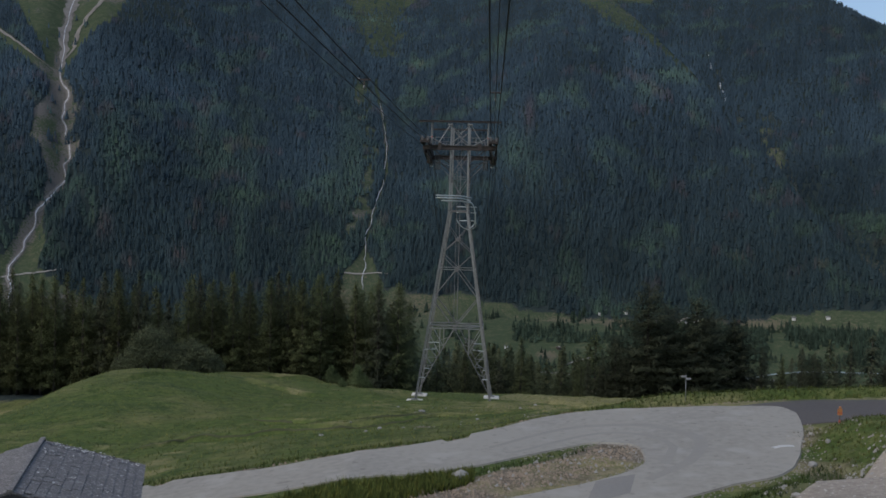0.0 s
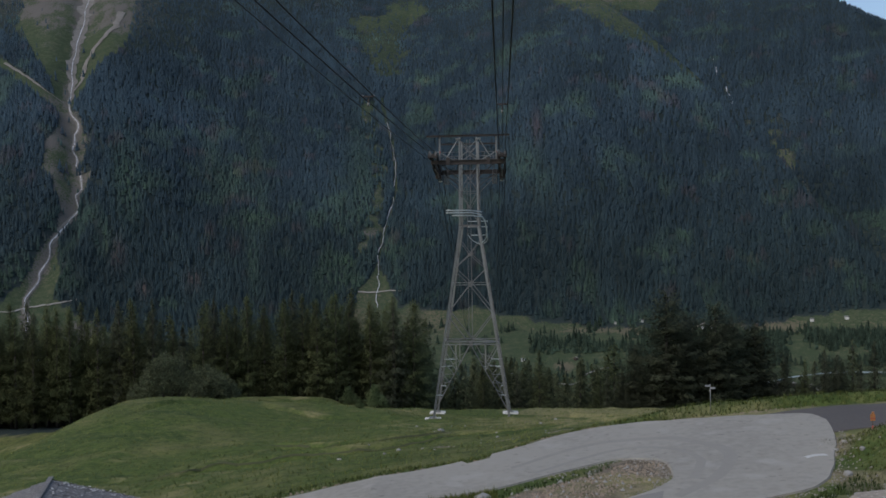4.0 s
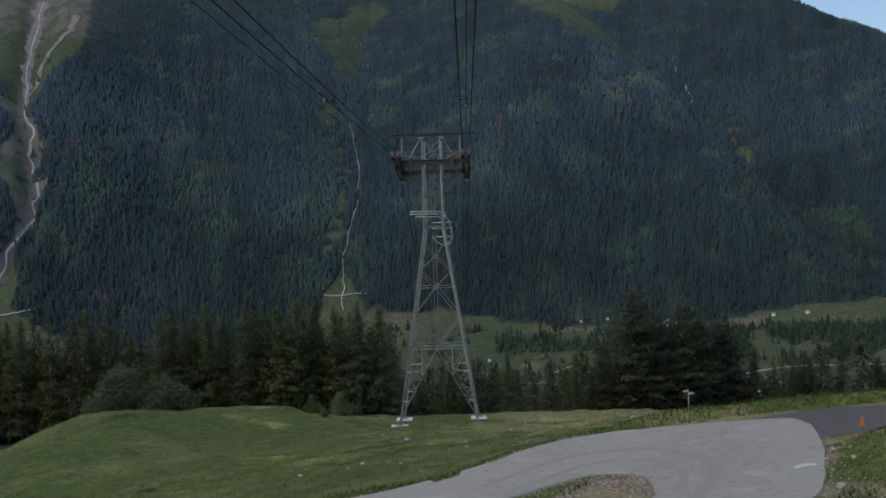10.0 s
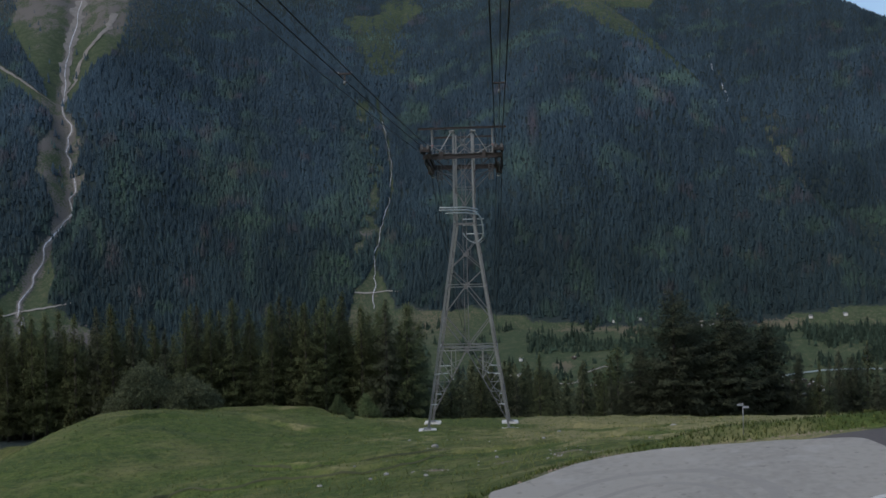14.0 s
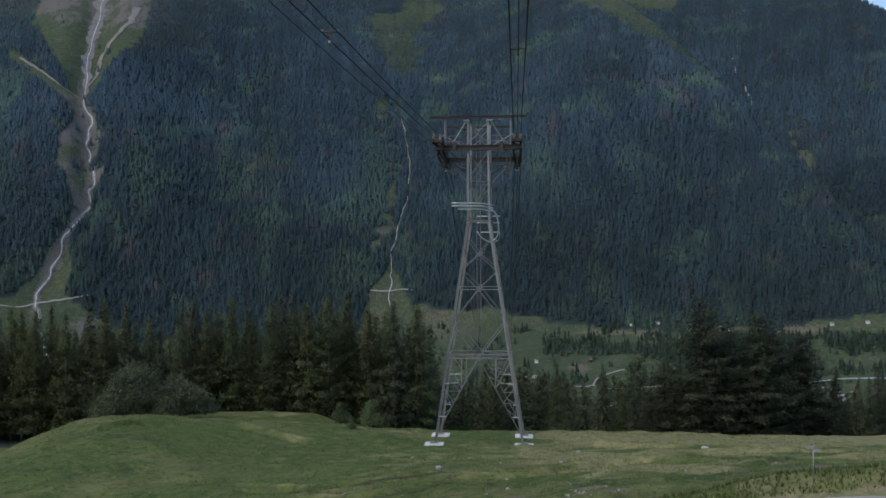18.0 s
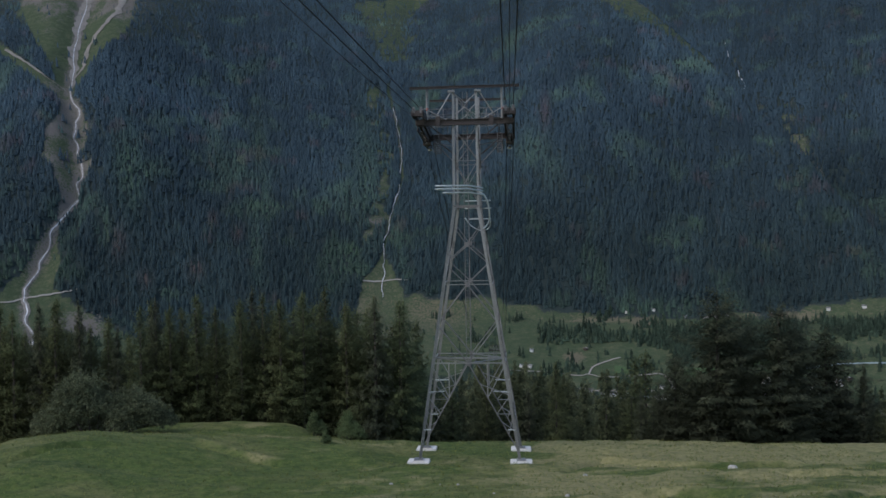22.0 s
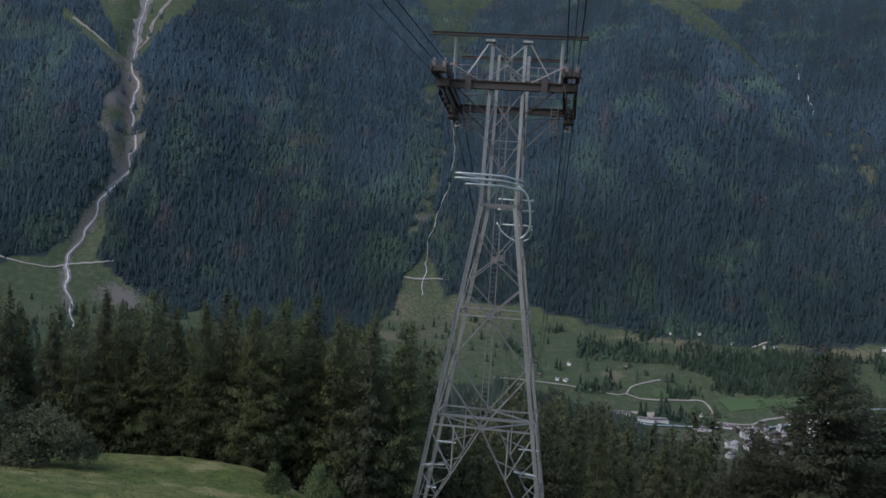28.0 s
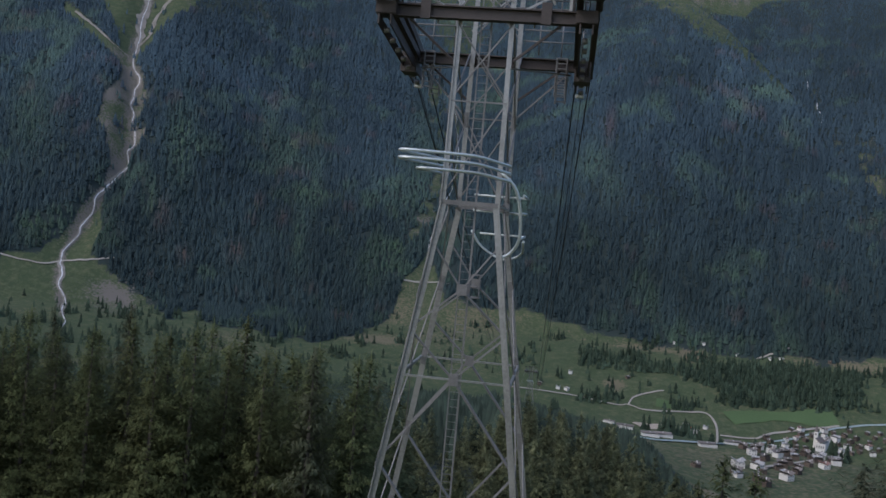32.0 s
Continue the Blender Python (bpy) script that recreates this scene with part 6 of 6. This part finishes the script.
for a, e, wa, we in ((-25.85, -0.7, 0.5, 0.9), (-21.2, -2.6, 0.5, 0.6), (-18.5, -0.3, 0.4, 0.5), (-24.3, -3.1, 0.4, 0.5), (-20.0, 0.7, 0.3, 0.4), (2.0, 7.4, 0.3, 1.0)):
    brown = np.maximum(brown, 0.9 * gauss(az, el, a, e, wa, we) * rs.rand(len(x)) ** 0.3)
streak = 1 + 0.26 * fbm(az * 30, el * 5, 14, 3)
# haze painted into the tint: paler and bluer with height angle
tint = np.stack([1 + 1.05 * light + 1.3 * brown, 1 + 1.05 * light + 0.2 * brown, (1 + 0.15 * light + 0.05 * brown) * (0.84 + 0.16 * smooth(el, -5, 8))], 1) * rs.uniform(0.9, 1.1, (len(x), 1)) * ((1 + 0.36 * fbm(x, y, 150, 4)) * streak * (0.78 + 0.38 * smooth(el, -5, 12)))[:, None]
h = rs.uniform(9, 17, len(x)) * (1 - 0.35 * light) * (1 - 0.35 * smooth(el, 10, 15))
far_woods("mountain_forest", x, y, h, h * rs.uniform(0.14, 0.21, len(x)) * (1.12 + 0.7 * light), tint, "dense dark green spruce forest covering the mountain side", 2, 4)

# woods in the valley: bands along the river and on the meadows
n = 42000
az, rr = rs.uniform(-36, 26, n), np.sqrt(rs.uniform(600 ** 2, 1130 ** 2, n))
x, y = EYE[0] + rr * np.sin(np.radians(az)), EYE[1] + rr * np.cos(np.radians(az))
_, el, _ = azel(x, y, land(x, y))
top, low = np.interp(az, (1, 2.2, 5.2, 8.8, 10.4, 14.9, 19.2, 26), (-6.8, -6.9, -6.9, -7.2, -6.7, -6.3, -6.1, -5.6)), np.interp(az, (1, 2.3, 7.0, 9.8, 10.4, 13.6, 18, 26), (-7.4, -7.9, -7.9, -8.3, -9.2, -8.9, -8.5, -8))
edge = 0.42 * fbm(x, y, 45, 3)
band = smooth(el + edge, low - 0.05, low + 0.15) * smooth(-(el + edge), -top - 0.05, -top + 0.15) * smooth(az, 1.0, 2.5) * np.where(az < 10, 0.75, 1.0) * smooth(fbm(x + 150, y, 55, 3), -0.42, -0.15)
band = np.maximum(band, 0.7 * smooth(-np.abs(el + 9.55 - edge), -0.3, -0.12) * smooth(az, 6.5, 7.8) * smooth(-az, -9.8, -9.0))
band = np.maximum(band, 0.7 * smooth(-np.abs(el + 9.7 - 0.1 * (az - 3)), -0.35, -0.15) * smooth(az, 1, 2.5) * smooth(-az, -4.6, -4))
band = np.maximum(band, 0.02 * smooth(el, -10, -9))
band = np.maximum(band, 0.4 * smooth(fbm(x, y, 40, 3), 0.25, 0.5) * smooth(el, -9.6, -8.0) * smooth(az, -11, -8))
band = np.maximum(band, 0.35 * smooth(fbm(x + 300, y, 25, 3), 0.3, 0.5) * smooth(-az, 8, 10) * smooth(-el, 6.2, 7.0))
band = np.maximum(band, 0.4 * smooth(fbm(x, y + 500, 30, 3), 0.25, 0.5) * smooth(-el, 9.9, 10.4))
keep = rs.rand(n) < band
x, y = x[keep], y[keep]
round_ = rs.rand(len(x)) < 0.32
h = np.where(round_, rs.uniform(4, 8, len(x)), rs.uniform(7, 15, len(x)))
tint = rs.uniform(0.7, 1.35, (len(x), 1)) * np.array([[1.15, 1.2, 0.9]])
tint = tint * np.where(round_, 1.35, 1.0)[:, None]
far_woods("valley_woods", x, y, h, h * np.where(round_, 0.5, rs.uniform(0.16, 0.26, len(x))), tint, "scattered dark conifers and groves on the valley meadows", 3, 6, M_VALLEY)

# woods on this side, falling from the meadow to the river
def lod_woods(name, x, y, h, tint, seeds, label, fine=0.75):
    """Lighter branch-built trees, joined into one mesh."""
    V, F, T, N, base = [], [], [], [], 0
    kinds = []
    for sd in seeds:
        v, f, t, nn = conifer_mesh(sd, 16, 4.0, "spruce" if sd % 2 else "larch", fine)
        kinds.append((np.array(v), np.array(f), np.array(t), np.array(nn)))
    z = land(x, y) - 0.3
    r = np.random.RandomState(9)
    for i in range(len(x)):
        v, f, t, nn = kinds[r.randint(len(kinds))]
        a, s = r.uniform(0, 6.28), h[i] / 16
        c, d = math.cos(a), math.sin(a)
        V.append(np.stack([x[i] + s * (v[:, 0] * c - v[:, 1] * d), y[i] + s * (v[:, 0] * d + v[:, 1] * c), z[i] + s * v[:, 2]], 1))
        F.append(f + base)
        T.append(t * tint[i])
        N.append(np.stack([nn[:, 0] * c - nn[:, 1] * d, nn[:, 0] * d + nn[:, 1] * c, nn[:, 2]], 1))
        base += len(v)
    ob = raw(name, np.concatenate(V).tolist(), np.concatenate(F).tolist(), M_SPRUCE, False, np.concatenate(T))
    soften(ob, np.concatenate(N))
    return tagged(ob, label, "forest", kind="stuff")


n = 30000
az, rr = rs.uniform(-44, 30, n), np.sqrt(rs.uniform(120 ** 2, 620 ** 2, n))
x, y = EYE[0] + rr * np.sin(np.radians(az)), EYE[1] + rr * np.cos(np.radians(az))
ok = (y > 82) & (rr < 560 + 50 * fbm(x, y, 90, 3)) & ((az < 12) | (az > 20) & (rr < 420))
x, y, rr, az = x[ok], y[ok], rr[ok], az[ok]
h = np.where((az > -4) & (rr < 330), rs.uniform(13, 24, len(x)), rs.uniform(10, 17, len(x)))
roof = EYE[2] - rr * np.tan(np.radians(np.where(az < -3, 9.6, np.interp(az, *TREELINE) - 0.9 * fbm(x, y, 45, 3))))
h = np.minimum(h, roof - land(x, y) + rs.uniform(-1.5, 1.5, len(x)))
tint = rs.uniform(0.8, 1.45, (len(x), 1)) * np.array([[1.1, 1.1, 0.95]])
close = (rr < 250) & (h > 4.5) & (rs.rand(len(x)) < np.where(az > -4, 0.8, 0.35))
back = np.array(behind)
lod_woods("back_rows", back[:, 0], back[:, 1], back[:, 2], rs.uniform(0.85, 1.2, (len(back), 1)) * np.array([[1.05, 1.1, 0.92]]), (41, 42, 43, 44, 45, 46), "green conifers standing behind the wood's edge", 1.25)
lod_woods("slope_forest", x[close][:540], y[close][:540], h[close][:540], tint[close], (31, 32, 33, 34), "green conifer forest falling away below the meadow")
away = (rr >= 250) & (h > 4.5)
far_woods("lower_forest", x[away][:14000], y[away][:14000], h[away][:14000], h[away][:14000] * rs.uniform(0.16, 0.23, len(x[away][:14000])), tint[away][:14000], "dense conifer forest down to the valley floor", 2, 6, M_VALLEY)


# ---- the village and chalets ----
def house(name, w, d, h, rise, wall, roof, label, group="village houses"):
    o = tagged(empty(name), label, "house", group)
    part("wall", box(-w / 2, -d / 2, -2.5, w / 2, d / 2, h), wall, o)
    g = bmesh.new()
    g.free()
    for y in (-d / 2 + 0.02, d / 2 - 0.02):
        part("gable", profile((0, y - 0.1, 0), (0, y + 0.1, 0), [(-w / 2, h), (w / 2, h), (0, h + rise)], (1, 0, 0)), M_WOOD, o)
    for sx in (-1, 1):
        e = 1.15
        part("roof", bar((sx * (w / 2) * e * 0.5, -d / 2 - 0.7, h + rise * (1 - 0.5 * e) + 0.2), (sx * (w / 2) * e * 0.5, d / 2 + 0.7, h + rise * (1 - 0.5 * e) + 0.2), math.hypot(w / 2, rise) * e, 0.35, up=(-sx * rise, 0, w / 2)), roof, o)
    part("chimney", box(w * 0.15, -0.4, h + rise * 0.3, w * 0.15 + 0.7, 0.3, h + rise + 0.9), M_PLASTER, o)
    for i in range(3):
        x = -w / 2 + w * (i + 0.5) / 3
        for z in ((0.8, h - 2.0) if h > 5 else (0.8,)):
            part("window", box(x - 0.55, -d / 2 - 0.05, z, x + 0.55, -d / 2 + 0.04, z + 1.3), M_DARK, o)
    return o


HOUSES = [house("village_house", 9, 11, 5.6, 3.0, M_WOOD, M_ROOF, "dark timber village house with a grey stone roof"),
          house("village_house", 11, 12, 6.2, 3.2, M_PLASTER, M_ROOF, "white plastered village house with a grey roof"),
          house("village_house", 8, 9, 4.6, 2.6, M_WOOD, M_PALEROOF, "brown timber house with a pale metal roof"),
          house("village_house", 13, 14, 6.5, 3.4, M_PLASTER, M_PALEROOF, "large pale village house with a light roof"),
          house("village_house", 10, 11, 5.2, 2.8, M_PLASTER, M_BROWNROOF, "white village house with a reddish-brown roof")]


def put(o, x, y, turn, first=False, size=0.8):
    m = pose(x, y, float(land(x, y)) + 0.2, 0, 0, turn)
    m = m @ Matrix.Diagonal((size, size, size, 1))
    if not first:
        o = copy_thing(o, m)
    o.matrix_basis = m
    return o


def spot(az, el):
    p = meet(az, el)
    return p.x, p.y


vr = random.Random(21)
taken = []
fresh = set()
for _ in range(3500):
    if len(taken) >= 84:
        break
    a, e = vr.uniform(11.4, 21), vr.uniform(-13.6, -9.5)
    middle = -11.3 + 0.42 * (a - 15)
    if abs(e - middle) > vr.uniform(0.2, 1.15) * (1.5 if a < 15 else 1.0) or vr.random() > math.exp(-((a - 16.6) / 3.2) ** 2):
        continue
    x, y = spot(a, e)
    if any(math.hypot(x - p, y - q) < 8.0 for p, q in taken) or math.hypot(x - spot(16.2, -10.8)[0], y - spot(16.2, -10.8)[1]) < 15:
        continue
    taken.append((x, y))
    k = vr.choice((0, 0, 0, 0, 0, 1, 2, 2, 4, 3))
    put(HOUSES[k], x, y, vr.choice((10, 35, 100, 125)) + vr.uniform(-12, 12), k not in fresh, vr.uniform(0.36, 0.52))
    fresh.add(k)


def build_church(x, y):
    c = tagged(empty("church"), "white village church with a square spired bell tower", "church")
    part("nave", box(-6, -14, -2, 6, 14, 9), M_PLASTER, c)
    for sx in (-1, 1):
        part("roof", bar((sx * 3.3, -14.6, 11.6), (sx * 3.3, 14.6, 11.6), 8.6, 0.4, up=(-sx * 5, 0, 6)), M_ROOF, c)
    part("bell_tower", box(-10.5, -4, -2, -5.8, 0.8, 21), M_PLASTER, c, "square white bell tower")
    bm = bmesh.new()
    bmesh.ops.create_cone(bm, cap_ends=True, segments=4, radius1=3.6, radius2=0.1, depth=9)
    bmesh.ops.rotate(bm, cent=(0, 0, 0), matrix=Matrix.Rotation(radians(45), 3, "Z"), verts=bm.verts)
    bmesh.ops.translate(bm, vec=(-8.15, -1.6, 25.5), verts=bm.verts)
    part("spire", bm, M_ROOF, c, "grey pointed spire")
    for z in (16.5,):
        part("belfry_opening", box(-9.0, -4.06, z, -7.3, -3.9, z + 2.6), M_DARK, c)
    for i in range(4):
        part("window", box(-6.06, -11 + i * 6.5, 2.5, -5.95, -9.6 + i * 6.5, 6.5), M_DARK, c)
        part("window", box(-4.5 + i * 2.6, -14.06, 2.5, -3.5 + i * 2.6, -13.95, 6.0), M_DARK, c)
    c.matrix_world = pose(x, y, float(land(x, y)), 0, 0, -25) @ Matrix.Diagonal((0.75, 0.75, 0.75, 1))


build_church(*spot(16.2, -10.8))
BARN = house("chalet", 8, 9, 3.6, 2.4, M_PLASTER, M_PALEROOF, "small pale chalet with a grey roof on the meadow", "meadow chalets")
DARKBARN = house("chalet", 8, 8, 3.2, 2.4, M_WOOD, M_ROOF, "small dark timber hay barn on the meadow", "meadow chalets")
HALL = house("workshop_hall", 10, 22, 3.4, 1.2, M_PLASTER, M_ROOF, "long low workshop hall with a pale roof", "workshops")
first = True
for i, (a, e) in enumerate(((0.9, -8.35), (0.2, -9.35), (-1.0, -9.25), (0.75, -9.4), (-2.5, -7.6), (4.5, -8.25), (8.9, -5.65), (10.9, -6.05), (13.2, -4.95), (12.9, -6.05), (13.5, -6.0), (16.2, -5.8), (7.2, -5.75), (19.5, -5.4), (-19.8, -6.6), (21.5, -5.2), (11.6, -13.2), (9.1, -13.0), (8.3, -10.75), (9.5, -10.7))):
    o = BARN if i % 3 != 2 else DARKBARN
    put(o, *spot(a, e), vr.uniform(0, 180), i in (0, 2), 0.5)
for i, (a, e, t) in enumerate(((3.6, -11.1, 70), (6.2, -11.55, 95), (7.0, -11.5, 100), (4.6, -11.3, 80), (9.7, -11.7, 100), (11.2, -11.35, 95))):
    put(HALL, *spot(a, e), t, i == 0, 0.5)
ribbon("green_field", ((10.8, -9.9), (12.2, -9.6), (13.7, -9.35), (15.2, -9.2), (16.8, -8.95)), 26, M_FIELD, "lush green field beside the river", 0.7, 30)
ribbon("green_field", ((6.4, -9.5), (7.4, -9.6), (8.4, -9.75)), 14, M_FIELD, "small green field by the farm road", 0.7, 16)
ribbon("gravel_yard", ((5.4, -11.1), (6.3, -11.05), (7.6, -10.9)), 20, M_GRAVEL, "stony storage yard beside the river", 0.9, 20)
ribbon("gravel_yard", ((8.0, -11.0), (9.2, -11.05)), 18, M_PATH, "pale sandy yard beside the road", 0.9, 14)
ex = tagged(empty("excavator"), "orange construction machine on the sandy yard", "excavator")
part("body", box(-3, -1.6, 1.4, 2.5, 1.6, 4.2, 0.3), M_ORANGE, ex)
part("undercarriage", box(-3.4, -1.9, 0, 2.8, 1.9, 1.3, 0.3), M_DARK, ex)
part("boom", bar((2, 0, 3.5), (7, 0, 7.5), 0.8, 1.0), M_ORANGE, ex)
part("arm", bar((7, 0, 7.5), (9.5, 0, 2.5), 0.6, 0.8), M_ORANGE, ex)
p = spot(8.4, -11.1)
ex.matrix_world = pose(p[0], p[1], float(land(*p)) + 0.9, 0, 0, 25) @ Matrix.Diagonal((0.7, 0.7, 0.7, 1))
